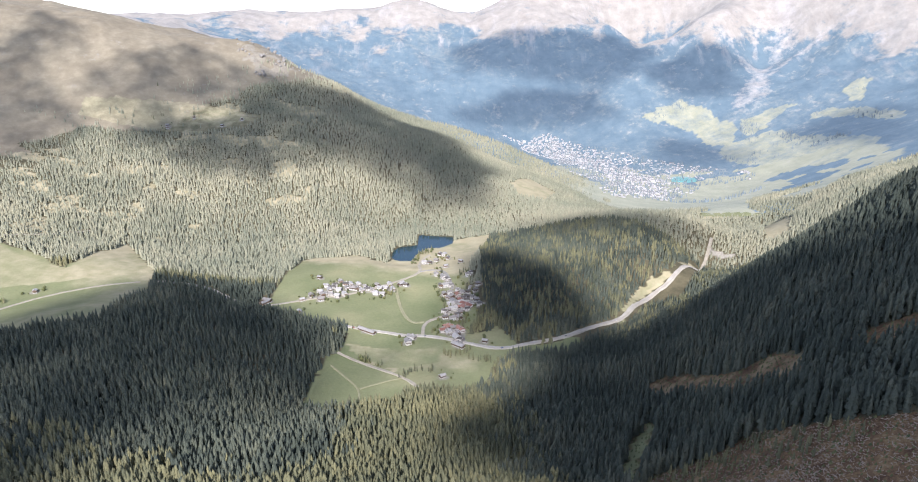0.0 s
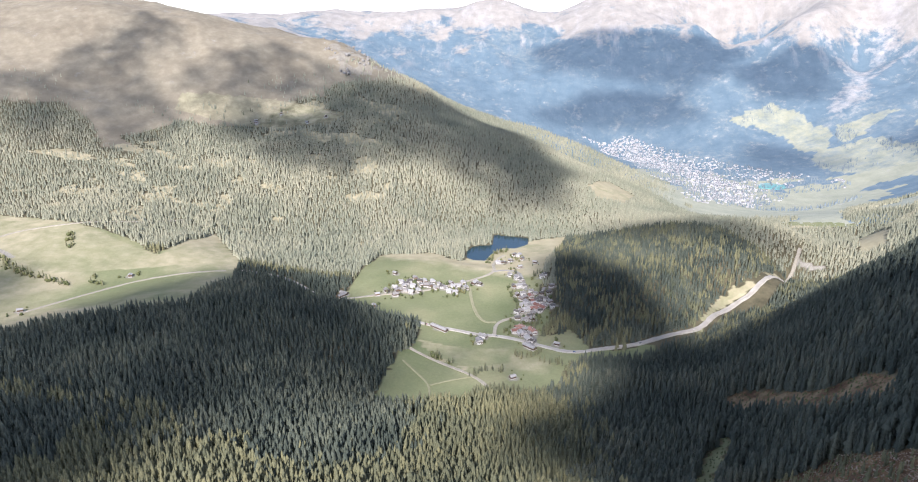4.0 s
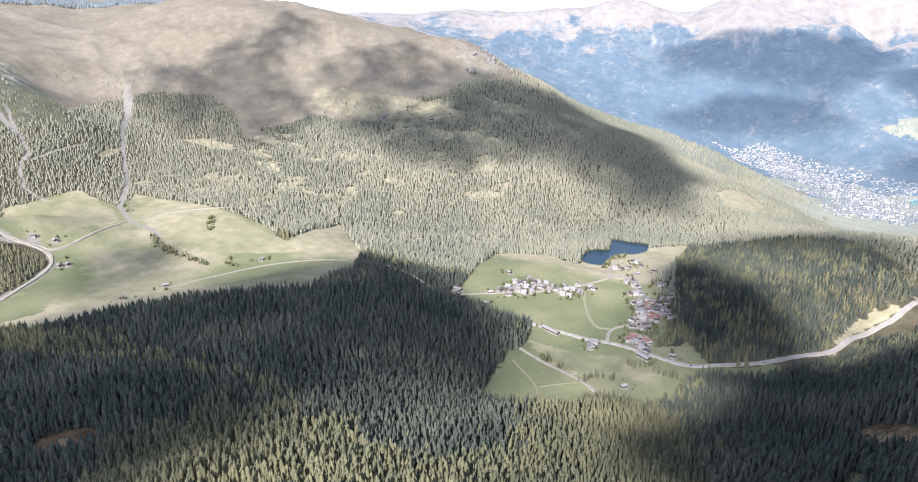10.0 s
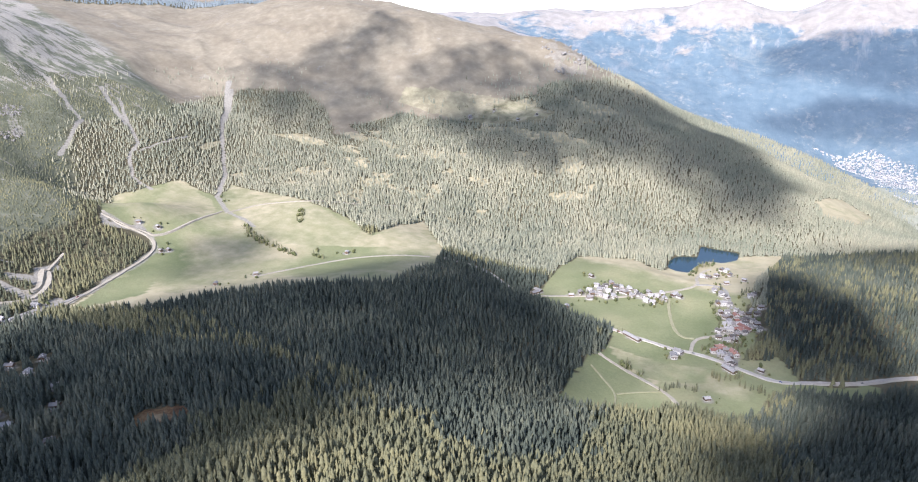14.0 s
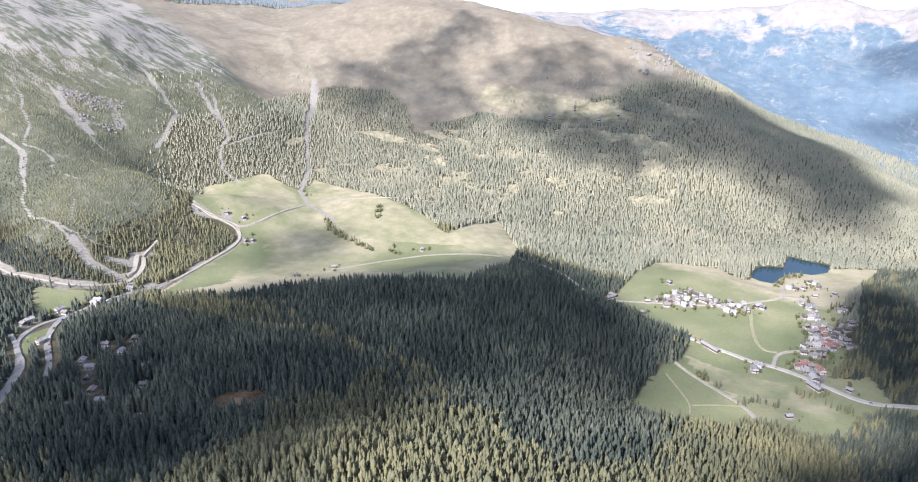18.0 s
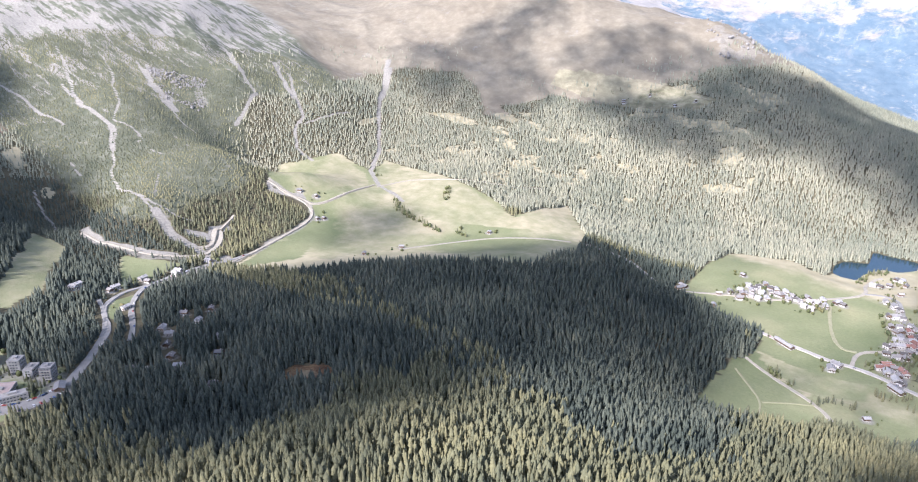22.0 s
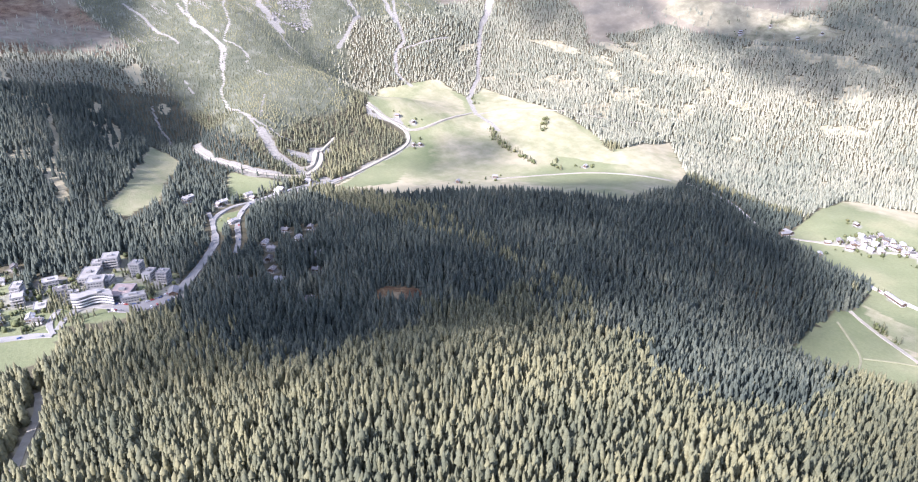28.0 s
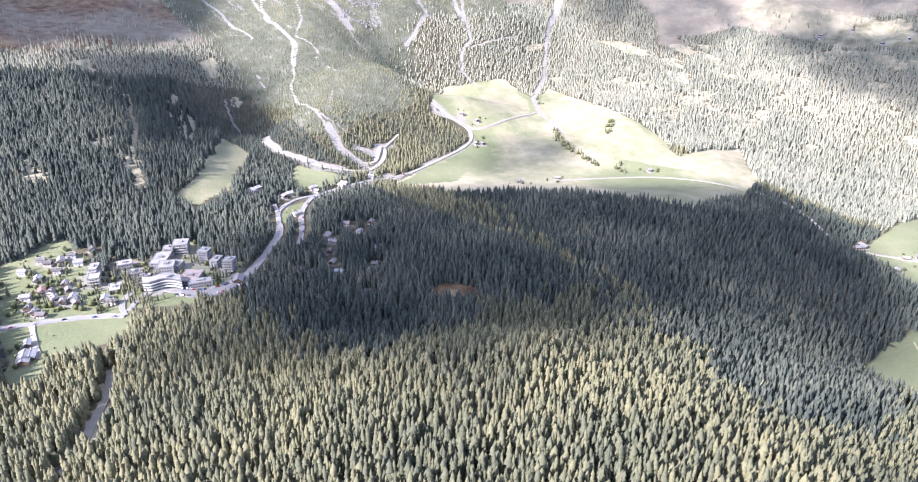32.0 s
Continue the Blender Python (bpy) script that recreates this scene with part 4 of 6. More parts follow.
def sheet(name, xs, ys, keep, mat):
    gx, gy = np.meshgrid(xs, ys)
    gz = ground_height(gx, gy)
    nx, ny = len(xs), len(ys)
    k = (np.arange(ny - 1)[:, None] * nx + np.arange(nx - 1)[None]).ravel()
    quads = np.stack([k, k + 1, k + nx + 1, k + nx], 1)
    cx, cy = gx.ravel()[quads].mean(1), gy.ravel()[quads].mean(1)
    quads = quads[keep(cx, cy)]
    used, quads = np.unique(quads, return_inverse=True)
    quads = quads.reshape(-1, 4)
    co = np.stack([gx, gy, gz], -1).reshape(-1, 3)[used]
    me = bpy.data.meshes.new(name)
    me.vertices.add(len(co))
    me.vertices.foreach_set("co", co.ravel())
    me.loops.add(quads.size)
    me.loops.foreach_set("vertex_index", quads.ravel().astype(np.int32))
    me.polygons.add(len(quads))
    me.polygons.foreach_set("loop_start", np.arange(len(quads), dtype=np.int32) * 4)
    me.polygons.foreach_set("use_smooth", np.ones(len(quads), bool))
    me.update(calc_edges=True)
    c = cover(co[:, 0], co[:, 1], co[:, 2])
    one = np.ones(len(co))
    for attribute, keys in (("cover", ("meadow", "scree", "heath")), ("tone", ("dry", "scrub", "alpine"))):
        a = me.attributes.new(attribute, "FLOAT_COLOR", "POINT")
        a.data.foreach_set("color", np.stack([c[q] * one for q in keys] + [one], 1).ravel())
    me.materials.append(mat)
    return new(name, me)


def finer(steps, lo, hi):
    """Steps halved over a stretch."""
    return np.unique(np.concatenate([steps, (steps[:-1] + steps[1:])[(steps[:-1] >= lo) & (steps[1:] <= hi)] / 2]))


XS, YS = axis(-2800, 2800, (-1760, 700), 8.0, 24.0), axis(-1500, 5100, (0, 2250), 8.0, 22.0)
XS, YS = finer(XS, -1560, -860), finer(YS, 250, 1250)
FAR_XS, FAR_YS = np.arange(-2800, 2801, 15.0), np.arange(1200, 5101, 15.0)
ground = tagged(sheet("ground", XS, YS, lambda x, y: ~beyond(x, y) | ((np.hypot(x, y) < 3375) & ~(np.hypot(x, y) < 2275) & (x <= -135)) | ((np.hypot(x, y) < 2275) & (x > -150) & (x < 165)) | ((np.hypot(x, y) < 1990) & (x > 150)), GROUND),
                "valley floor, wooded slopes and bare alpine mountainsides", "ground", kind="structure")
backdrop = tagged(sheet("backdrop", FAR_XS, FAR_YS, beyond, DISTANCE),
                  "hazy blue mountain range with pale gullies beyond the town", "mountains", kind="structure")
lake_me = bpy.data.meshes.new("water")
lake_me.from_pydata([(x, y, LAKE_LEVEL) for x, y in LAKE], [], [tuple(range(len(LAKE)))])
lake_me.materials.append(water)
lake_ob = tagged(new("water", lake_me), "small dark blue mountain lake beside the woods", "lake", kind="structure")


# ---- forest ----
def mesh_object(name, verts, faces, mats, parent=None, smooth_faces=False):
    me = bpy.data.meshes.new(name)
    me.from_pydata([tuple(v) for v in verts], [], faces)
    for m in (mats if isinstance(mats, (list, tuple)) else [mats]):
        me.materials.append(m)
    if smooth_faces:
        me.polygons.foreach_set("use_smooth", np.ones(len(me.polygons), bool))
    ob = new(name, me)
    if parent:
        ob.parent = parent
    return ob


def crown_shape(tiers, sides, seed, slim=0.2, full=0.66):
    """A conifer crown one metre high: short ragged skirts of boughs that hang over one another."""
    rng = np.random.RandomState(seed)
    verts, tris = [], []
    lean = (rng.rand(2) - 0.5) * 0.05
    for i in range(tiers):
        t = i / tiers
        low = 0.07 + 0.87 * t
        top = 1.0 if i == tiers - 1 else min(1.0, low + 1.7 * 0.87 / tiers + 0.03)
        r = slim * (1 - t) ** full * (0.8 + 0.4 * rng.rand()) * (0.8 if i == 0 and tiers > 3 else 1)
        base = len(verts)
        cx, cy = lean * low + (rng.rand(2) - 0.5) * 0.25 * r
        verts.append((cx, cy, top))
        for k in range(sides):
            a = 2 * np.pi * (k + 0.5 * (i % 2) + 0.6 * (rng.rand() - 0.5)) / sides
            q = r * (0.62 + 0.6 * rng.rand())
            verts.append((cx + q * np.cos(a), cy + q * np.sin(a), low - 0.45 * q + 0.03 * rng.rand()))
        for k in range(sides):
            tris.append((base, base + 1 + k, base + 1 + (k + 1) % sides))
    return np.array(verts), np.array(tris)


NEAR_CROWNS = [crown_shape(8, 6, 100 + k, 0.125 + 0.016 * (k % 4), 0.45 + 0.1 * (k % 3)) for k in range(8)]
HILL_CROWNS = [crown_shape(5, 6, 150 + k, 0.14 + 0.017 * (k % 3), 0.55) for k in range(6)]
MID_CROWNS = [crown_shape(3, 5, 200 + k, 0.165 + 0.02 * (k % 3), 0.6) for k in range(5)]
FAR_CROWNS = [crown_shape(2, 4, 300 + k, 0.22, 0.8) for k in range(4)]


def plant(name, shapes, spots, label, mat=None, category="forest"):
    """One joined stand of trees. spots: rows of x, y, z, height."""
    rng = np.random.RandomState(len(spots) + 5)
    pick = rng.randint(len(shapes), size=len(spots))
    vs, fs, tint, start = [], [], [], 0
    for k, (v, f) in enumerate(shapes):
        s = spots[pick == k]
        if not len(s):
            continue
        a = rng.rand(len(s)) * 2 * np.pi
        wide = s[:, 3] * (0.85 + 0.4 * rng.rand(len(s)))
        ca, sa = np.cos(a)[:, None], np.sin(a)[:, None]
        x = (v[None, :, 0] * ca - v[None, :, 1] * sa) * wide[:, None] + s[:, 0:1]
        y = (v[None, :, 0] * sa + v[None, :, 1] * ca) * wide[:, None] + s[:, 1:2]
        z = v[None, :, 2] * s[:, 3:4] + s[:, 2:3] - 0.05 * s[:, 3:4]
        vs.append(np.stack([x, y, z], -1).reshape(-1, 3))
        fs.append((f[None] + (start + np.arange(len(s)) * len(v))[:, None, None]).reshape(-1, 3))
        tint.append(np.repeat(rng.rand(len(s)), len(v)))
        start += len(s) * len(v)
    v, f = np.concatenate(vs), np.concatenate(fs)
    me = bpy.data.meshes.new(name)
    me.vertices.add(len(v))
    me.vertices.foreach_set("co", v.ravel())
    me.loops.add(f.size)
    me.loops.foreach_set("vertex_index", f.ravel().astype(np.int32))
    me.polygons.add(len(f))
    me.polygons.foreach_set("loop_start", np.arange(len(f), dtype=np.int32) * 3)
    me.update(calc_edges=True)
    me.attributes.new("tint", "FLOAT", "POINT").data.foreach_set("value", np.concatenate(tint))
    me.materials.append(mat or SPRUCE)
    return tagged(new(name, me), label, category, kind="stuff")


def scatter(x0, x1, y0, y1, step, seed):
    rng = np.random.RandomState(seed)
    gx, gy = np.meshgrid(np.arange(x0, x1, step), np.arange(y0, y1, step))
    gx = (gx + (rng.rand(*gx.shape) - 0.5) * step * 0.95).ravel()
    gy = (gy + (rng.rand(*gy.shape) - 0.5) * step * 0.95).ravel()
    return gx, gy, rng


def near_plot(x, y, reach):
    hit = np.zeros(len(x), bool)
    for px, py in ALL_PLOTS:
        hit |= (np.abs(x - px) < reach) & (np.abs(y - py) < reach)
    return hit


def near_road(x, y, extra):
    hit = np.zeros(len(x), bool)
    for half, course in ROADS.values():
        hit |= off_line(course, x, y) < half + extra
    return hit


def in_view(x, y, margin=6):
    """The stretch of land before the viewpoint, with a margin."""
    bearing = np.degrees(np.arctan2(-x, y))
    return (bearing > -36 - margin) & (bearing < 86 + margin)


def shaded_out(x, y):
    """Kept free: the strip before roads and houses, which stay open to view from the slope."""
    d = np.hypot(x, y)
    ux, uy = x / d, y / d
    hit = near_plot(x + ux * 14, y + uy * 14, 10)
    for title in ('heath', 'heath ledge', 'clear cut', 'hill glade', 'forest ride', 'grassy gap'):
        hit |= inside(HEATHS[title], x + ux * 13, y + uy * 13)
    hit |= inside(HEATHS['forest ride'], x + ux * 22, y + uy * 22) | inside(MEADOWS['hillside clearing'], x + ux * 9, y + uy * 9) | inside(MEADOWS['hillside clearing'], x + ux * 18, y + uy * 18)
    for title in ('road bank', 'spur clearing'):
        hit |= inside(MEADOWS[title], x + ux * 10, y + uy * 10)
    for reach in (10, 22, 32):
        hit |= inside(MEADOWS['hamlet meadow'], x + ux * reach, y + uy * reach) | inside(GROUNDS, x + ux * reach, y + uy * reach)
    for reach in (6, 14, 22, 30, 38):
        hit |= (off_line(ROADS['valley road'][1], x + ux * reach, y + uy * reach) < 6) & (x > 150)
    for reach in (48, 60, 74):
        hit |= (off_line(ROADS['valley road'][1][-5:], x + ux * reach, y + uy * reach) < 7) & (x > 380)
    for title, (half, course) in ROADS.items():
        if title in OPEN_ROADS:
            hit |= off_line(course, x + ux * 12, y + uy * 12) < half + 7
    return hit


def forest_spots(step, lo, hi, seed, tall, box=(-2700, 2700, -500, 5000), kind="forest"):
    x, y, rng = scatter(*box, step, seed)
    d = np.hypot(x, y)
    keep = (d >= lo) & (d < hi) & in_view(x, y)
    x, y = x[keep], y[keep]
    z = ground_height(x, y)
    c = cover(x, y, z)
    thin = (0.94 + 0.2 * fractal(x, y, 60, 3, 81)) * (fractal(x, y, 34, 2, 82) > -0.78)
    keep = (rng.rand(len(x)) < c[kind] * thin * (1 if kind == "forest" else 0.8 * (1 - c["scree"]))) & ~near_road(x, y, 3) & ~near_plot(x, y, 11) & ~(shaded_out(x, y) & (kind == 'forest')) & ~inside(LAKE, x, y)
    keep &= ~(inside(TOWN, x, y) & (rng.rand(len(x)) < 0.9))
    x, y, z = x[keep], y[keep], z[keep]
    h = tall * (0.62 + 0.55 * rng.rand(len(x)) ** 0.8) * (1 + 0.2 * fractal(x, y, 90, 2, 91))
    return np.stack([x, y, z, h], 1)


near = forest_spots(4.5, 0, 800, 1, 22.5)
near = near[np.argsort(np.hypot(near[:, 0], near[:, 1]))]
singles, near = near[:20], near[20:]


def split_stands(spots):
    """Dark spruce stands on the spurs, the wooded hill and round the pass, with shade put into their colour; mixed
    larch and spruce elsewhere.
    """
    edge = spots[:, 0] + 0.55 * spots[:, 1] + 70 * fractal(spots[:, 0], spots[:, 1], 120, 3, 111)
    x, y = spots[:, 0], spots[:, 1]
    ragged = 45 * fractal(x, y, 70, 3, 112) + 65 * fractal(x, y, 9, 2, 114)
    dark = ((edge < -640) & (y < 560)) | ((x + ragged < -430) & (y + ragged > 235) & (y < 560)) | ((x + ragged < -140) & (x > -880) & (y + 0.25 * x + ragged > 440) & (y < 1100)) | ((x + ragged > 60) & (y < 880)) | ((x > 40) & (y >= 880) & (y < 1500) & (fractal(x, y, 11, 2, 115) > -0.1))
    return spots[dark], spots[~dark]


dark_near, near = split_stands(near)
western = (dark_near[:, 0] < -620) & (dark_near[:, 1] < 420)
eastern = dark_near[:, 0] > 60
plant("pass_spruce_forest", HILL_CROWNS, dark_near[western], "dark spruce forest round the pass and the clinic, its tone deepened for shade", SHADED_DARK_SPRUCE)
plant("spur_foot_spruce_forest", NEAR_CROWNS, dark_near[eastern], "dark spruce forest round the clearings of the eastern spur, its tone deepened for shade", SHADED_DARK_SPRUCE)
plant("hill_spruce_forest", HILL_CROWNS, dark_near[~western & ~eastern], "dense dark spruce forest on the wooded hill, its tone deepened for shade", SHADED_DARK_SPRUCE)
close = (np.hypot(near[:, 0], near[:, 1]) > 220) & (np.hypot(near[:, 0], near[:, 1]) < 610)
plant("near_spruce_forest", NEAR_CROWNS, near[close], "dense spruce and yellowing larch forest on the near slope")
plant("slope_spruce_forest", HILL_CROWNS, near[~close], "mixed spruce and larch forest lower down the slope")
mid = forest_spots(5.3, 800, 1420, 2, 18.0)
mid[:, 3] *= np.where((mid[:, 0] < -930) & (mid[:, 1] > 450), 0.6, np.where(mid[:, 1] > 1000, 0.8, 1.0))
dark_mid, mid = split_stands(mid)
plant("spur_spruce_forest", MID_CROWNS, dark_mid, "dark spruce forest on the steep western spur and the knoll, its tone deepened for shade", SHADED_DARK_SPRUCE)
foot = (mid[:, 1] + 20 * fractal(mid[:, 0], mid[:, 1], 90, 3, 113) > 1120) & (mid[:, 0] < 40)
plant("foothill_larch_forest", MID_CROWNS, mid[foot], "hazy sunlit larch and spruce forest above the lake and meadows", HAZY_LARCH)
mid = mid[~foot]
plant("valley_spruce_forest", MID_CROWNS, mid, "spruce forest round the village meadows and on the knoll")
pines = forest_spots(4.4, 950, 2000, 6, 3.8, (-2000, -900, 450, 1450), "scrub")
plant("dwarf_pine_scrub", [crown_shape(1, 6, 350 + k, 0.45) for k in range(4)], pines, "dwarf pine scrub between pale scree gullies")
back = forest_spots(5.5, 1420, 2450, 3, 12.8)
back[:, 3] *= np.where(back[:, 0] < -950, 0.78, 1.0)
plant("mountain_spruce_forest", FAR_CROWNS, back, "hazy pale spruce and larch forest climbing the mountainside to the tree line", HAZY_LARCH)
far = forest_spots(11, 2450, 3500, 4, 15)
far = far[~beyond(far[:, 0], far[:, 1])]
plant("distant_forest", FAR_CROWNS, far, "distant woods on the slopes beyond the town", HAZY_FAR_NEEDLES)


def lone_tree(seed):
    v, f = NEAR_CROWNS[seed % len(NEAR_CROWNS)]
    base = tagged(new("spruce_tree"), "dark green spruce with a ragged pointed crown", "tree", "single spruces")
    crown = mesh_object("crown", v, [tuple(int(q) for q in t) for t in f], SPRUCE, base)
    crown.data.attributes.new("tint", "FLOAT", "POINT").data.foreach_set("value", np.full(len(v), 0.15 + 0.1 * seed))
    ring = [(0.016 * math.cos(a), 0.016 * math.sin(a), 0) for a in np.arange(8) * math.pi / 4]
    top = [(x * 0.5, y * 0.5, 0.6) for x, y, _ in ring]
    mesh_object("trunk", ring + top, [(i, (i + 1) % 8, 8 + (i + 1) % 8, 8 + i) for i in range(8)], BARK, base)
    return base


tree_rng = np.random.RandomState(77)
lone_models = [lone_tree(k) for k in range(6)]
lone_spots = [tuple(s[:2]) for s in singles] + [(px + dx, py + dy) for row in LONE_TREES.values() for px, py in row for dx, dy in ((0, 0), (tree_rng.uniform(-7, 7), tree_rng.uniform(-7, 7)))]
for k, (px, py) in enumerate(lone_spots):
    size = singles[k][3] if k < len(singles) else tree_rng.uniform(7, 14)
    m = Matrix.LocRotScale((px, py, float(ground_height(np.array([px]), np.array([py]))[0]) - 0.15), Euler((0, 0, tree_rng.uniform(0, 6.28))), (size, size, size))
    if k < len(lone_models):
        lone_models[k].matrix_basis = m
    else:
        copy_thing(lone_models[k % 6], m @ Matrix.Diagonal(tuple(1 / q for q in lone_models[k % 6].scale) + (1,)))


def debris():
    """Cut branches and stumps left on the clear-cut."""
    rng = np.random.RandomState(61)
    x, y = rng.uniform(30, 420, 60000), rng.uniform(120, 530, 60000)
    keep = inside(HEATHS["clear cut"], x, y) & (fractal(x, y, 40, 3, 62) + rng.rand(len(x)) > 0.35)
    x, y = x[keep], y[keep]
    z = ground_height(x, y)
    a, b = rng.uniform(0, 3.14, len(x)), rng.uniform(-0.25, 0.35, len(x))
    l, w = 0.5 + 2.2 * rng.rand(len(x)) ** 2.5, rng.uniform(0.10, 0.26, len(x))
    v = []
    for s, o, u in ((-1, -1, 0), (1, -1, 0), (1, 1, 0), (-1, 1, 0), (-1, 0, 1), (1, 0, 1)):
        v.append(np.stack([x + np.cos(a) * l * s - np.sin(a) * w * o, y + np.sin(a) * l * s + np.cos(a) * w * o, z + 0.25 + b * l * s + u * w * 1.6], 1))
    v = np.stack(v, 1)
    f = np.array([(0, 1, 5), (0, 5, 4), (3, 4, 5), (3, 5, 2), (0, 4, 3), (1, 2, 5)])
    k = np.arange(len(x))[:, None, None] * 6 + f[None]
    me = bpy.data.meshes.new("cut_branches")
    me.from_pydata(v.reshape(-1, 3).tolist(), [], k.reshape(-1, 3).tolist())
    me.materials.append(DEADWOOD)
    return tagged(new("cut_branches", me), "bleached cut branches strewn over the clear-cut slope", "branches", kind="stuff")


debris()


def bushes(name, rows, count, reach, seed, label, near=7):
    """Round garden shrubs and young broadleaves between the houses."""
    rng = np.random.RandomState(seed)
    spots = np.array([q for r in rows for q in (PLOTS.get(r) or LONE_TREES[r])], float)
    pick = spots[rng.randint(len(spots), size=count)]
    a, d = rng.uniform(0, 6.28, count), rng.uniform(near, reach, count)
    x, y = pick[:, 0] + np.cos(a) * d, pick[:, 1] + np.sin(a) * d
    keep = ~near_road(x, y, 2) & ~near_plot(x, y, 5.5) & ~inside(LAKE, x, y)
    x, y = x[keep], y[keep]
    shapes = []
    for k in range(4):
        bm = bmesh.new()
        bmesh.ops.create_icosphere(bm, subdivisions=2, radius=0.5)
        v = np.array([q.co[:] for q in bm.verts])
        f = np.array([[q.index for q in face.verts] for face in bm.faces])
        bm.free()
        v = v * (0.6 + 0.7 * rng.rand(len(v), 1)) * np.array([0.8, 0.8, 1.0]) + np.array([0, 0, 0.5])
        shapes.append((v, f))
    h = 1.6 + 5.4 * rng.rand(len(x)) ** 1.8
    return plant(name, shapes, np.stack([x, y, ground_height(x, y), h], 1), label, GARDEN, "shrubs")


bushes("village_shrubs", ["village", "village south", "village red roofs", "village lakeside", "farm row"], 420, 24, 51, "garden shrubs and small broadleaf trees among village houses")
bushes("hamlet_shrubs", ["hamlet", "clinic", "hamlet others"], 360, 26, 52, "garden shrubs and young trees among the hamlet houses")
slope = forest_spots(4.4, 0, 800, 8, 2.1, (50, 420, 150, 720), "heath")
plant("heath_shrubs", [crown_shape(1, 7, 360 + k, 0.5) for k in range(4)], slope, "low green shrubs and young spruces on the brown clearings", GARDEN)
young = np.random.RandomState(63)
yx, yy = young.uniform(120, 260, 900), young.uniform(370, 520, 900)
yk = inside(HEATHS["clear cut"], yx, yy) & (young.rand(900) < smooth(70, 8, off_line([(140, 440), (170, 466), (212, 452), (232, 458), (252, 424)], yx, yy)))
yx, yy = yx[yk], yy[yk]
plant("young_spruces", HILL_CROWNS, np.stack([yx, yy, ground_height(yx, yy), 3 + 8 * young.rand(len(yx)) ** 1.5], 1), "young green spruces along the edge of the clear-cut", SPRUCE)
bushes("pass_shrubs", ["pass houses", "barns"], 120, 22, 53, "scrubby bushes beside the pass houses and barns")
bushes("hedge_shrubs", ["stream hedge", "meadow hedge", "railway trees", "lake trees"], 200, 8, 54, "leafy hedge shrubs along stream and lane", 0)


def boulders(name, outline, count, small, large, seed, label):
    """Angular blocks of rock lying on a slope."""
    rng = np.random.RandomState(seed)
    lo, hi = np.array(outline, float).min(0), np.array(outline, float).max(0)
    x, y = rng.uniform(lo[0], hi[0], count * 3), rng.uniform(lo[1], hi[1], count * 3)
    keep = inside(outline, x, y) & (fractal(x, y, 50, 3, seed) > -0.15)
    x, y = x[keep][:count], y[keep][:count]
    shapes = []
    for k in range(5):
        bm = bmesh.new()
        bmesh.ops.create_icosphere(bm, subdivisions=1, radius=0.5)
        v = np.array([q.co[:] for q in bm.verts])
        f = np.array([[q.index for q in face.verts] for face in bm.faces])
        bm.free()
        shapes.append((v * (0.55 + 0.8 * rng.rand(len(v), 1)) * np.array([1.0, 0.8, 1.1]) + np.array([0, 0, 0.25]), f))
    h = small + (large - small) * rng.rand(len(x)) ** 2
    return plant(name, shapes, np.stack([x, y, ground_height(x, y), h], 1), label, ROCK, "rocks")


boulders("crag_rocks", CRAG, 900, 4, 15, 71, "grey broken rock of the crag below the crest")
boulders("heap_rocks", [(-690, 322), (-684, 345), (-655, 346), (-636, 322), (-655, 312)], 220, 1.0, 4.0, 73, "pale heap of broken rock among the trees")
boulders("scar_rocks", SCAR, 700, 1.5, 6, 72, "pale broken rock on the scree slope")


# ---- roads and tracks ----
def level(x, y):
    return float(ground_height(np.array([float(x)]), np.array([float(y)]))[0])


def even_course(course, step):
    """Points along a course, rounded at its corners."""
    pts = [Vector(p) for p in course]
    for _ in range(2):
        cut = [pts[0]]
        for a, b in zip(pts, pts[1:]):
            cut += [a.lerp(b, 0.25), a.lerp(b, 0.75)]
        pts = cut + [pts[-1]]
    out = []
    for a, b in zip(pts, pts[1:]):
        n = max(1, int((b - a).length / step))
        out += [a.lerp(b, k / n) for k in range(n)]
    return out + [pts[-1]]


def road(name, course, half, mat, label, lift=0.7):
    pts = even_course(course, 6)
    verts, faces = [], []
    for k, p in enumerate(pts):
        d = (pts[min(k + 1, len(pts) - 1)] - pts[max(k - 1, 0)]).normalized()
        side = Vector((-d.y, d.x))
        w = half * (1 + 0.10 * math.sin(k * 1.7) + 0.07 * math.sin(k * 0.6 + half))
        mid = max(level(*(p + side * w)), level(*p), level(*(p - side * w)))
        for off, drop in ((-w - 1.6, -3.2), (-w, 0), (w, 0), (w + 1.6, -3.2)):
            q = p + side * off
            verts.append((q.x, q.y, mid + lift + drop))
        if k:
            b = 4 * k
            faces += [(b - 4 + i, b - 3 + i, b + 1 + i, b + i) for i in range(3)]
    return tagged(mesh_object(name, verts, faces, mat), label, "road", kind="structure")


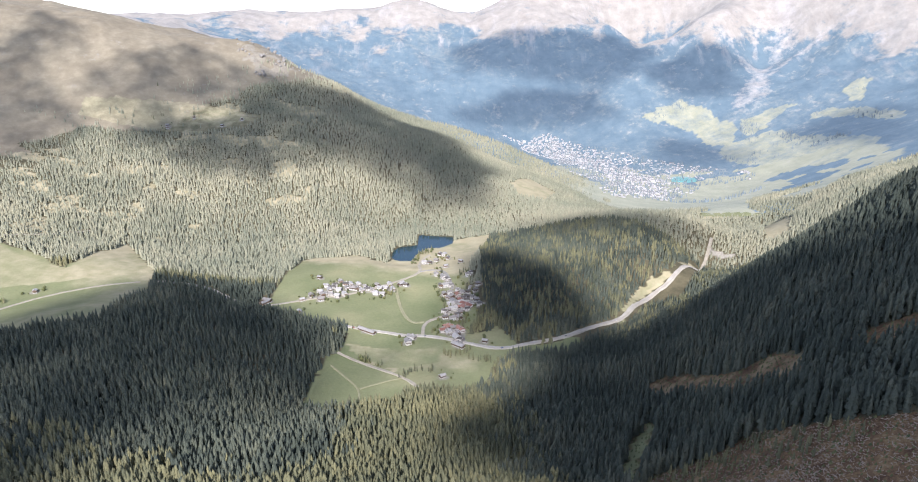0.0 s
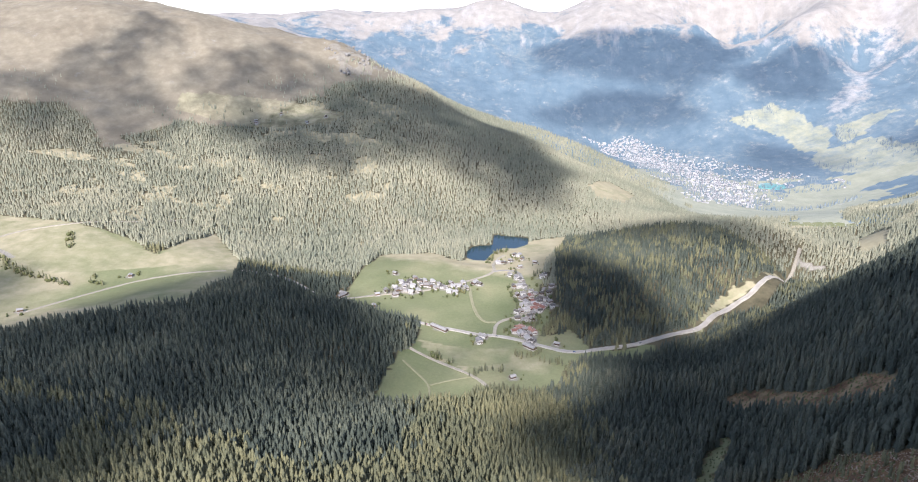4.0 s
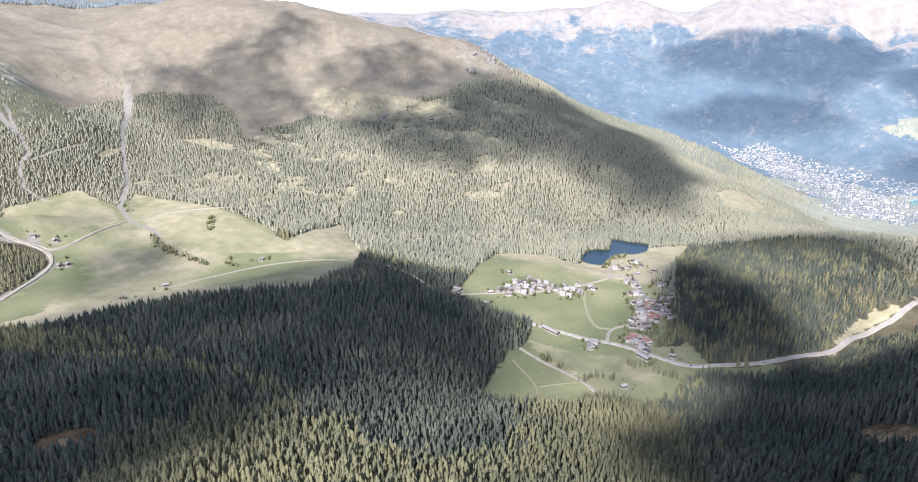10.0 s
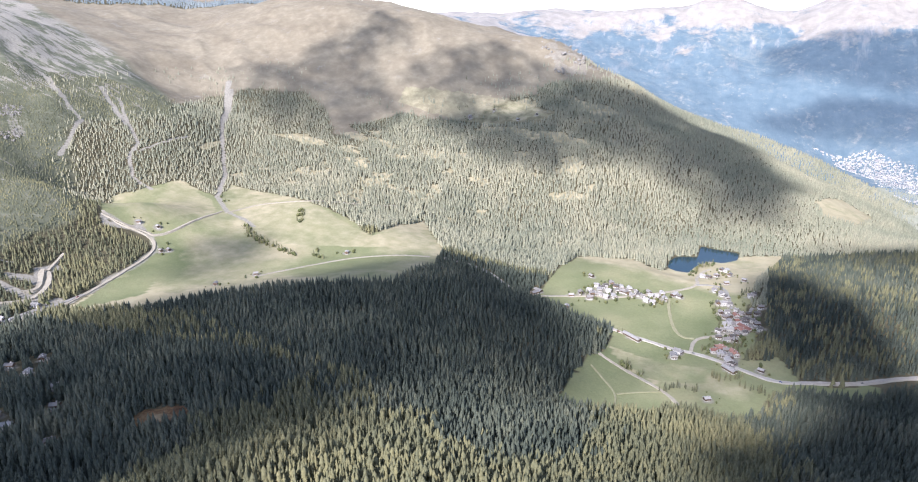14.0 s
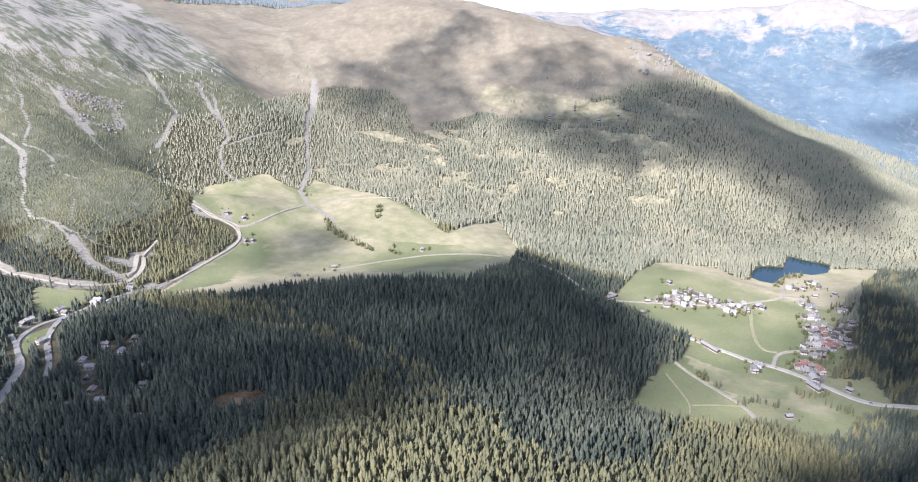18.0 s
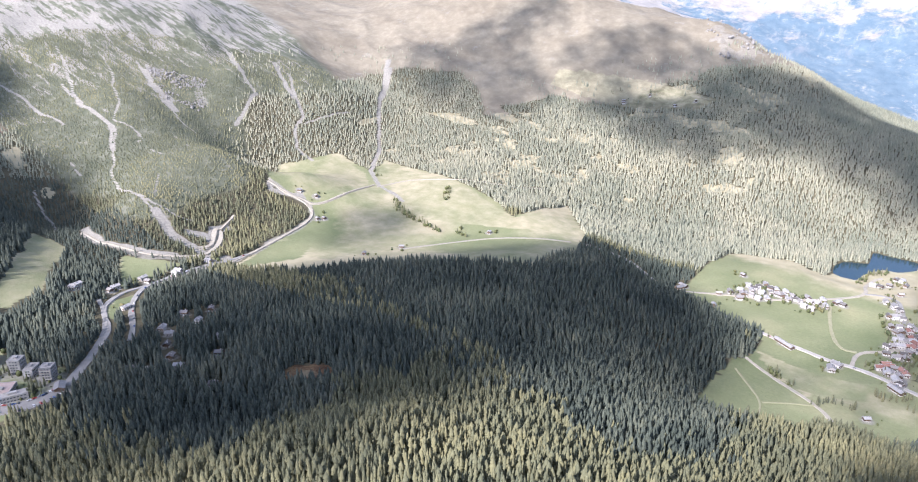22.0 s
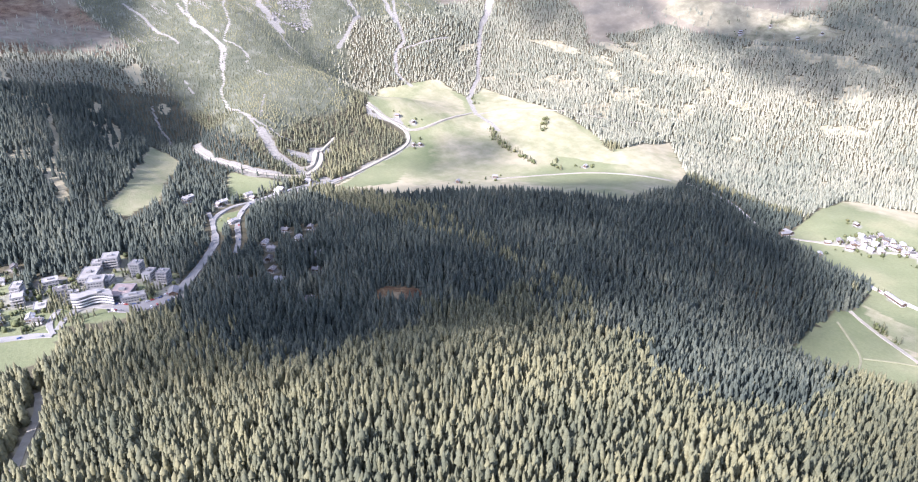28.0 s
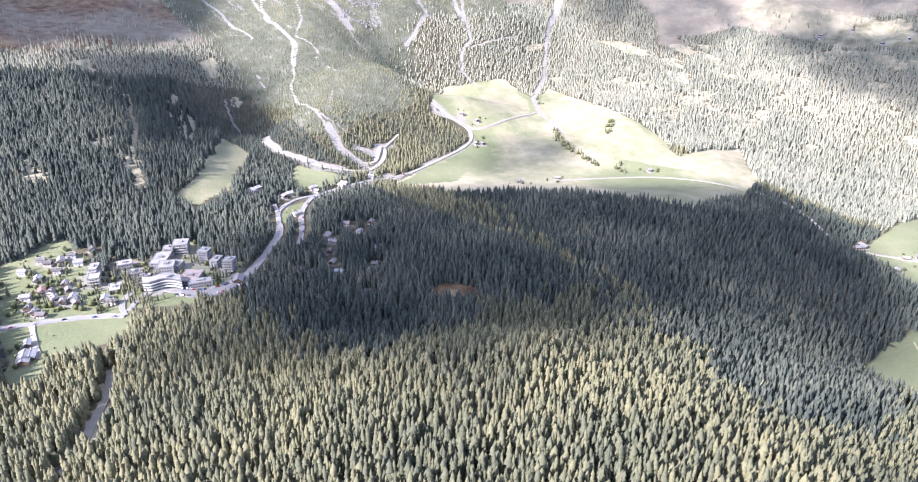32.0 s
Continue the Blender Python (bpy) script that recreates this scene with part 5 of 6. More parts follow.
for title, (half, course) in ROADS.items():
    if "road" in title or "street" in title:
        road("road", course, half, ASPHALT if "yard" in title else PALE_ASPHALT if "valley" in title else GREY_ASPHALT, "pale grey asphalt valley road", 0.95)
    elif title == "railway":
        road("railway", course, half, GRAVEL, "pale gravel railway bed along the meadow")
    elif "path" in title:
        road("path", course, half, PATH, "worn grassy path across the meadow")
    else:
        road("track", course, half, GRAVEL, "pale gravel lane across the meadow")


# ---- houses ----
def part(name, bm, mat, parent, label=""):
    me = bpy.data.meshes.new(name)
    bm.to_mesh(me)
    bm.free()
    me.materials.append(mat)
    ob = new(name, me)
    ob.parent = parent
    return tagged(ob, label) if label else ob


def box(x0, x1, y0, y1, z0, z1):
    bm = bmesh.new()
    c = [bm.verts.new(p) for p in ((x0, y0, z0), (x1, y0, z0), (x1, y1, z0), (x0, y1, z0), (x0, y0, z1), (x1, y0, z1), (x1, y1, z1), (x0, y1, z1))]
    for f in ((3, 2, 1, 0), (4, 5, 6, 7), (0, 1, 5, 4), (1, 2, 6, 5), (2, 3, 7, 6), (3, 0, 4, 7)):
        bm.faces.new([c[i] for i in f])
    return bm


def gable(w, l, z0, z1):
    """The upper walls of a house with a gable at either end."""
    bm = bmesh.new()
    a = [bm.verts.new(p) for p in ((-w, -l, z0), (w, -l, z0), (w, -l, z1), (0, -l, z1 + w * 0.48), (-w, -l, z1))]
    b = [bm.verts.new((v.co.x, l, v.co.z)) for v in a]
    bm.faces.new(a)
    bm.faces.new(b[::-1])
    for i in range(5):
        bm.faces.new((a[i], b[i], b[(i + 1) % 5], a[(i + 1) % 5]))
    return bm


def roof_slabs(w, l, z, over=0.9, thick=0.3, slope=0.48):
    bm = bmesh.new()
    for s in (-1, 1):
        prof = [(0, z + w * slope + 0.1), (s * (w + over), z - over * slope + 0.1)]
        ring = [(x, q) for x, q in prof] + [(x, q + thick) for x, q in prof[::-1]]
        a = [bm.verts.new((x, -l - over, q)) for x, q in ring]
        b = [bm.verts.new((x, l + over, q)) for x, q in ring]
        bm.faces.new(a)
        bm.faces.new(b[::-1])
        for i in range(4):
            bm.faces.new((a[i], b[i], b[(i + 1) % 4], a[(i + 1) % 4]))
    return bm


def windows(owner, w, l, rows, wide=1.1, high=1.25, gap=3.0):
    """Framed windows on all four sides."""
    for z in rows:
        for side, half, reach in (("x", w, l), ("y", l, w)):
            n = max(1, int((2 * reach - 1.5) / gap))
            for k in range(n):
                u = (k - (n - 1) / 2) * gap
                for s in (-1, 1):
                    lo, hi = sorted((s * (half - 0.05), s * (half + 0.06)))
                    args = (lo, hi, u - wide / 2, u + wide / 2) if side == "x" else (u - wide / 2, u + wide / 2, lo, hi)
                    part("window", box(*args, z, z + high), glass, owner)


def chalet(w, l, base, upper, roof_mat, upper_mat, label, group, lower_mat=None):
    w, l, base, upper = 0.76 * w, 0.76 * l, 0.86 * base, 0.86 * upper
    own = tagged(new("house"), label, "house", group)
    part("ground_floor_wall", box(-w, w, -l, l, -3, base), lower_mat or PLASTER, own)
    part("upper_wall", gable(w + 0.12, l + 0.12, base, base + upper), upper_mat, own)
    roof = part("roof", roof_slabs(w, l, base + upper), roof_mat, own)
    top = base + upper + w * 0.48
    part("ridge_cap", box(-0.22, 0.22, -l - 0.95, l + 0.95, top + 0.36, top + 0.5), SHEET, roof)
    stack = part("chimney", box(w * 0.3, w * 0.3 + 0.8, -l * 0.4, -l * 0.4 + 0.8, base + upper, top + 1.2), PLASTER, own)
    part("chimney_cap", box(w * 0.3 - 0.12, w * 0.3 + 0.92, -l * 0.4 - 0.12, -l * 0.4 + 0.92, top + 1.2, top + 1.36), SLATE, stack)
    gallery = part("balcony", box(-w - 0.1, w + 0.1, -l - 1.3, -l - 0.1, base + 0.1, base + 0.25), TIMBER, own)
    part("railing", box(-w - 0.1, w + 0.1, -l - 1.3, -l - 1.2, base + 0.25, base + 1.1), TIMBER, gallery)
    part("door", box(w * 0.4, w * 0.4 + 1.1, -l - 0.08, -l + 0.05, 0.3, 2.3), TIMBER, own)
    windows(own, w, l, [1.0] if upper < 2.6 else [1.0, base + 0.9])
    return own


def barn(w, l, label):
    w, l = 0.78 * w, 0.78 * l
    own = tagged(new("barn"), label, "barn", "hay barns")
    part("stone_base", box(-w, w, -l, l, -3, 0.9), PLASTER, own)
    part("board_wall", gable(w + 0.1, l + 0.1, 0.9, 4.0), TIMBER, own)
    roof = part("roof", roof_slabs(w, l, 4.0, 0.9), SHEET, own)
    part("ridge_cap", box(-0.2, 0.2, -l - 0.95, l + 0.95, 4.0 + w * 0.48 + 0.36, 4.0 + w * 0.48 + 0.5), SLATE, roof)
    part("gate", box(-1.4, 1.4, -l - 0.2, -l - 0.1, 0.3, 3.2), BARK, own)
    return own


def block(name, w, l, storeys, label, balconies=True, roof_mat=None, group=""):
    """A flat-roofed clinic building with bands of windows."""
    own = tagged(new(name), label, "building", group)
    h = storeys * 3.2
    part("wall", box(-w, w, -l, l, -4, h), CONCRETE, own)
    part("roof", box(-w + 0.4, w - 0.4, -l + 0.4, l - 0.4, h, h + 0.25), roof_mat or FLAT_ROOF, own)
    for args in ((-w - 0.15, w + 0.15, -l - 0.15, -l + 0.4), (-w - 0.15, w + 0.15, l - 0.4, l + 0.15), (-w - 0.15, -w + 0.4, -l, l), (w - 0.4, w + 0.15, -l, l)):
        part("parapet", box(*args, h, h + 0.7), CONCRETE, own)
    part("roof_hut", box(-w * 0.3, w * 0.3, -2, 2, h + 0.25, h + 2.4), CONCRETE, own)
    windows(own, w, l, [0.9 + 3.2 * k for k in range(storeys)], 1.7, 1.15, 2.9)
    if balconies:
        for k in range(1, storeys):
            part("balcony", box(-w, w, -l - 1.4, -l - 0.02, 3.2 * k - 0.1, 3.2 * k + 0.9), FLAT_ROOF, own)
    return own


def stand(model, x, y, turn, first):
    m = pose(x, y, level(x, y) + 0.1, 0, 0, turn)
    if first:
        model.matrix_basis = m
        return model
    return copy_thing(model, m)


def settle(models, plots, turns, seed):
    rng = random.Random(seed)
    used = set()
    for k, (x, y) in enumerate(plots):
        j = rng.randrange(len(models)) if k >= len(models) else k
        stand(models[j], x, y, rng.choice(turns) + rng.uniform(-8, 8), j not in used)
        used.add(j)


settle([chalet(4.6, 5.8, 3.0, 2.6, SLATE, PLASTER, "white plastered village house with a grey gabled roof", "village houses"),
        chalet(4.2, 5.2, 2.6, 2.8, SLATE, TIMBER, "dark timber chalet with a grey slate roof", "village houses"),
        chalet(5.4, 7.2, 3.2, 3.0, SHEET, PLASTER, "large white house with a pale sheet roof", "village houses"),
        chalet(4.0, 4.8, 2.7, 2.4, SLATE, PLASTER, "small white house with a weathered grey roof", "village houses")],
       PLOTS["village"] + PLOTS["village south"] + PLOTS["village core"], (20, 110, 60), 1)
settle([chalet(5.0, 6.6, 3.0, 2.8, TILE, PLASTER, "village house with a red clay tile roof", "village houses"),
        chalet(4.4, 7.4, 2.8, 2.6, TILE, TIMBER, "long chalet with a red tile roof", "village houses")], PLOTS["village red roofs"], (25, 115), 2)
settle([chalet(4.4, 6.2, 2.8, 2.5, SHEET, PLASTER, "white house with a pale roof near the lake", "lakeside houses"),
        chalet(3.8, 5.0, 2.6, 2.4, SLATE, TIMBER, "brown chalet near the lake", "lakeside houses")], PLOTS["village lakeside"], (70, 160), 3)
settle([chalet(4.6, 6.0, 2.8, 2.6, SLATE, TIMBER, "old timber farmhouse with a grey roof", "farmhouses"),
        chalet(4.4, 5.6, 3.0, 2.5, SHEET, PLASTER, "white farmhouse with a bright sheet roof", "farmhouses"),
        chalet(3.8, 5.0, 2.6, 2.4, SLATE, PLASTER, "small white plastered farmhouse with a grey roof", "farmhouses")], PLOTS["farm row"] + PLOTS["farm row east"], (30, 120, 75), 4)
settle([barn(4.2, 20, "long pale roadside shed with a sheet roof"), chalet(5.6, 15, 3.2, 2.6, TILE, PLASTER, "long house with a brownish red tile roof", "village houses"),
        barn(5.0, 13, "long pale workshop shed beside the village road")], PLOTS["long sheds"], (52,), 14)
settle([barn(4.5, 8.5, "long farm shed with a pale sheet roof"), chalet(4.2, 5.0, 2.8, 2.2, SLATE, TIMBER, "dark house by the road junction", "farmhouses")],
       PLOTS["farm sheds"], (60, 150), 5)
settle([barn(3.4, 4.6, "small weathered timber hay barn on the meadow")], PLOTS["barns"] + PLOTS["alp huts"], (20, 65, 120), 6)
settle([chalet(4.6, 7.4, 3.0, 2.4, SHEET, PLASTER, "white roadside house with a pale roof at the pass", "pass houses"),
        chalet(4.0, 5.4, 2.8, 2.4, SLATE, TIMBER, "timber house at the pass road", "pass houses")], PLOTS["pass houses"], (10, 100), 7)
settle([chalet(4.6, 6.4, 2.8, 2.2, SHEET, PLASTER, "holiday house with a pale roof among the trees", "forest houses"),
        chalet(4.2, 5.6, 2.8, 2.2, SLATE, TIMBER, "brown holiday chalet among the trees", "forest houses")], PLOTS["forest houses"], (35, 125), 8)
settle([chalet(4.4, 5.6, 2.9, 2.6, SLATE, PLASTER, "white hamlet house with a grey roof", "hamlet houses"),
        chalet(4.0, 5.2, 2.7, 2.6, SLATE, TIMBER, "timber hamlet chalet with a grey roof", "hamlet houses"),
        chalet(4.8, 6.4, 3.0, 2.6, SHEET, PLASTER, "hamlet house with a bright sheet roof", "hamlet houses")], PLOTS["hamlet"], (60, 150, 85), 9)


# ---- the clinic at the pass ----
def put(model, plot, turn):
    x, y = plot
    model.matrix_basis = pose(x, y, level(x, y) + 0.1, 0, 0, turn)


C = PLOTS["clinic"]


def curved_wing(front, depth, storeys, label):
    """A wing bent along a curved front, with balcony bands and a window in every bay."""
    own = tagged(new("clinic_wing"), label, "building")
    mid = Vector(front[len(front) // 2])
    base, h = level(*mid) + 0.1, storeys * 3.2
    own.matrix_basis = pose(mid.x, mid.y, base)
    pts = [p - mid for p in even_course(front, 4)]
    out = mid.normalized()

    def slab(lo, hi, near, back):
        bm = bmesh.new()
        rings = []
        for k, p in enumerate(pts):
            rings.append([bm.verts.new((*(p + out * o), z)) for o, z in ((near, lo), (back, lo), (back, hi), (near, hi))])
        for r, q in zip(rings, rings[1:]):
            for i in range(4):
                bm.faces.new((r[i], r[(i + 1) % 4], q[(i + 1) % 4], q[i]))
        bm.faces.new(rings[0])
        bm.faces.new(rings[-1][::-1])
        bmesh.ops.recalc_face_normals(bm, faces=bm.faces)
        return bm

    part("wall", slab(-5, h, 0, depth), CONCRETE, own)
    part("roof", slab(h, h + 0.3, 0.5, depth - 0.5), FLAT_ROOF, own)
    part("parapet", slab(h, h + 0.8, -0.2, 0.4), CONCRETE, own)
    part("parapet", slab(h, h + 0.8, depth - 0.4, depth + 0.2), CONCRETE, own)
    for k in range(storeys):
        if k:
            part("balcony", slab(3.2 * k - 0.2, 3.2 * k + 0.9, -1.5, -0.02), PLASTER, own)
        for p, q in zip(pts, pts[1:]):
            a, b = p.lerp(q, 0.2), p.lerp(q, 0.8)
            bm = bmesh.new()
            c = [bm.verts.new((*(r - out * o), z)) for o in (0.05, -0.1) for r, z in ((a, 3.2 * k + 0.9), (b, 3.2 * k + 0.9), (b, 3.2 * k + 2.3), (a, 3.2 * k + 2.3))]
            for f in ((0, 1, 2, 3), (7, 6, 5, 4), (0, 4, 5, 1), (1, 5, 6, 2), (2, 6, 7, 3), (3, 7, 4, 0)):
                bm.faces.new([c[i] for i in f])
            part("window", bm, glass, own)
    part("roof_hut", box(-3, 3, 4, 9, h + 0.3, h + 2.6), CONCRETE, own)
    return own


curved_wing(CURVED_FRONT, 13, 4, "white curved four-storey clinic wing with balcony bands")
put(block("clinic_hall", 11, 14, 2, "clinic hall with a pale reddish brown flat roof", False, BROWN_ROOF), C[1], 48)
put(block("clinic_hall", 9, 15, 2, "white clinic hall with a pale flat roof", False), C[2], 55)
put(block("clinic_hall", 9, 9, 3, "white clinic hall joining the curved wing", False), C[3], 60)
put(block("clinic_hall", 7, 8, 2, "grey roofed clinic hall", False), C[4], 48)
put(block("clinic_house", 9, 9, 4, "white upper clinic block with stepped flat roofs", True), C[5], 60)
put(block("clinic_lodge", 8, 6, 2, "white clinic lodge with a pale flat roof", False), C[6], 75)
put(block("clinic_lodge", 7, 6, 2, "grey roofed clinic lodge by the trees", False, SLATE), C[7], 75)
put(block("clinic_wing", 6, 15, 3, "long white clinic block beside the lawn", True), C[8], 70)
put(block("residence_tower", 6.5, 6.5, 5, "tall white flat-roofed residence tower among spruces", False), C[9], 40)
put(block("residence_wing", 5, 8, 3, "white residence wing between the towers", False), C[10], 40)
put(block("residence_tower", 6, 6, 5, "white residence tower with dark balconies", True), C[11], 40)
put(barn(6, 9, "dark red timber farm building beside the clinic"), C[12], 60)
put(block("clinic_hall", 13, 5, 2, "low white clinic annexe by the car park", False), C[13], 68)
put(block("clinic_house", 6, 6, 3, "white stepped clinic block below the upper house", False), C[14], 60)
put(block("clinic_lodge", 8, 3, 1, "low white covered passage of the clinic", False), C[15], 75)
O = PLOTS["hamlet others"]
put(block("apartment_house", 5, 8, 4, "white flat-roofed apartment house at the hamlet", True), O[0], 60)
put(chalet(4.4, 6.2, 2.8, 2.4, TILE, PLASTER, "hamlet house with a red tile roof", "hamlet houses"), O[1], 80)
put(barn(3.6, 6.0, "brown timber barn beside the farm track"), O[2], 75)
put(barn(6.5, 13, "long low farm shed with a grey sheet roof"), O[3], 70)
put(barn(5.0, 9, "farm stable with a pale roof"), O[4], 70)
put(block("apartment_house", 6, 9, 1, "low white garage block at the hamlet", False), O[5], 70)


# ---- parked cars ----
PAINTS = [plain("car_paint_" + n, c, tuple(q * 1.15 for q in c), 2, 0.35) for n, c in
          (("white", (0.6, 0.6, 0.6)), ("grey", (0.2, 0.2, 0.21)), ("dark", (0.03, 0.035, 0.04)), ("red", (0.3, 0.04, 0.03)), ("blue", (0.04, 0.08, 0.2)))]
RUBBER = plain("rubber", (0.02, 0.02, 0.02), (0.035, 0.035, 0.035), 0.5, 0.9)


def car(paint, label, long=2.1):
    own = tagged(new("car"), label, "car", "parked cars")
    bm = box(-0.88, 0.88, -long, long, 0.3, 0.95)
    bmesh.ops.bevel(bm, geom=list(bm.edges), offset=0.14, segments=2, affect="EDGES")
    part("body", bm, paint, own)
    bm = box(-0.78, 0.78, -long * 0.7, long * 0.35, 0.93, 1.48)
    for v in bm.verts:
        if v.co.z > 1.2:
            v.co.x *= 0.8
            v.co.y *= 0.72
    part("windows", bm, glass, own, "dark tinted car windows")
    part("roof", box(-0.62, 0.62, -long * 0.5, long * 0.24, 1.48, 1.53), paint, own)
    for sx in (-1, 1):
        for sy in (-1, 1):
            bm = bmesh.new()
            bmesh.ops.create_cone(bm, cap_ends=True, segments=10, radius1=0.33, radius2=0.33, depth=0.22)
            bmesh.ops.transform(bm, matrix=pose(sx * 0.8, sy * long * 0.62, 0.33, 0, 90, 0), verts=bm.verts)
            part("wheel", bm, RUBBER, own)
    return own


def along(title, count, side, seed):
    """Places beside a road, evenly spread."""
    half, course = ROADS[title]
    pts = even_course(course, 3)
    rng = random.Random(seed)
    for k in range(count):
        i = min(len(pts) - 2, int((k + 0.5) * len(pts) / count))
        d = (pts[i + 1] - pts[i]).normalized()
        q = pts[i] + Vector((-d.y, d.x)) * side * rng.uniform(0.75, 1.0) * (half - 1.2)
        yield q.x, q.y, math.degrees(math.atan2(-d.x, d.y)) + rng.choice((0, 90)) * (half > 6)


car_models = [car(PAINTS[0], "white parked car beside the road"), car(PAINTS[1], "grey parked car beside the road"), car(PAINTS[2], "black parked car beside the road"),
              car(PAINTS[3], "red parked car beside the road"), car(PAINTS[4], "blue parked car beside the road")]
seen_models = set()
for title, count, side, seed in (("clinic yard road", 16, 1, 1), ("clinic yard road", 12, -1, 2), ("pass road", 14, 1, 3), ("village yard road", 6, 1, 4), ("valley road", 9, -1, 5), ("hamlet street", 5, 1, 6)):
    for k, (x, y, turn) in enumerate(along(title, count, side, seed)):
        j = (k * 3 + seed) % 5
        m = pose(x, y, level(x, y) + 1.1, 0, 0, turn)
        if j in seen_models:
            copy_thing(car_models[j], m)
        else:
            car_models[j].matrix_basis = m
            seen_models.add(j)


# ---- the far town ----
def far_town():
    """Many small gabled houses, dense along the valley floor and scattered up the slope, too far off to tell apart."""
    rng = np.random.RandomState(9)
    verts, faces, mats = [], [], []
    xs, ys = rng.uniform(180, 1250, 26000), rng.uniform(2050, 3600, 26000)
    core = off_line([(230, 3540), (420, 3480), (560, 3180), (640, 2850), (700, 2600), (640, 2400)], xs, ys)
    share = 0.95 * smooth(150, 40, core) + 0.28 * (fractal(xs, ys, 160, 3, 95) > -0.05)
    ok = inside(TOWN, xs, ys) & (rng.rand(len(xs)) < share * (0.55 + 0.5 * fractal(xs, ys, 70, 3, 96)))
    xs, ys = xs[ok][:2100], ys[ok][:2100]
    zs = ground_height(xs, ys)
    for x, y, z in zip(xs, ys, zs):
        w, l, h, a = rng.uniform(1.8, 3.6), rng.uniform(2.6, 5.6), rng.uniform(2.2, 4.6), rng.uniform(0, 3.14)
        if rng.rand() < 0.06:
            w, l, h = w * 1.5, l * 1.9, h * 1.5
        c, s = math.cos(a), math.sin(a)
        base = len(verts)
        for px, py, pz in ((-w, -l, -3), (w, -l, -3), (w, l, -3), (-w, l, -3), (-w, -l, h), (w, -l, h), (w, l, h), (-w, l, h), (0, -l, h + w * 0.5), (0, l, h + w * 0.5)):
            verts.append((x + c * px - s * py, y + s * px + c * py, z + pz))
        for f, m in (((0, 1, 5, 8, 4), 0), ((2, 3, 7, 9, 6), 0), ((1, 2, 6, 5), 0), ((3, 0, 4, 7), 0), ((5, 6, 9, 8), 1), ((7, 4, 8, 9), 1)):
            faces.append(tuple(base + i for i in f))
            mats.append(m if m == 0 else 1 + int(base / 10) % 4)
    ob = mesh_object("far_town", verts, faces, [FAR_WALL, FAR_ROOF, FAR_ROOF, FAR_WALL, FAR_ROOF])
    ob.data.polygons.foreach_set("material_index", np.array(mats, np.int32))
    return tagged(ob, "far valley town of many small pale houses", "town", kind="stuff")


def far_valley_trees():
    """Trees between the far houses and dotted over the pastures."""
    rng = np.random.RandomState(19)
    x, y = rng.uniform(180, 1850, 30000), rng.uniform(1950, 3600, 30000)
    town = inside(TOWN, x, y)
    lawn = np.zeros(len(x), bool)
    for outline in PASTURES.values():
        lawn |= inside(outline, x, y)
    n = fractal(x, y, 120, 4, 97)
    keep = (town & (rng.rand(len(x)) < 0.26)) | (lawn & (rng.rand(len(x)) < 0.5 * smooth(0.05, 0.6, n))) | ((off_line([(700, 2200), (860, 2300), (1080, 2420)], x, y) < 14) & (rng.rand(len(x)) < 0.7))
    x, y = x[keep], y[keep]
    return plant("far_valley_trees", FAR_CROWNS, np.stack([x, y, ground_height(x, y), 9 + 8 * rng.rand(len(x))], 1), "trees dotted over the far pastures and between the town houses", HAZY_FAR_NEEDLES)


far_valley_trees()
pond_me = bpy.data.meshes.new("water")
POND = [(845, 2690), (852, 2740), (880, 2766), (915, 2768), (952, 2735), (945, 2690), (905, 2672)]
POND_LEVEL = max(level(x, y) for x, y in POND) + 1.5
pond_me.from_pydata([(x, y, POND_LEVEL) for x, y in POND] + [(x, y, POND_LEVEL - 6) for x, y in POND], [], [tuple(range(7))] + [(k, k + 7, (k + 1) % 7 + 7, (k + 1) % 7) for k in range(7)])
pond_me.materials.append(POND_WATER)
tagged(new("water", pond_me), "small pale turquoise basin on the valley floor by the town", "pond", kind="structure")
far_town()


# ---- clouds ----
def blob_shape():
    bm = bmesh.new()
    bmesh.ops.create_icosphere(bm, subdivisions=1, radius=1)
    bm.verts.ensure_lookup_table()
    v = np.array([q.co[:] for q in bm.verts])
    f = np.array([[q.index for q in face.verts] for face in bm.faces])
    bm.free()
    return v, f


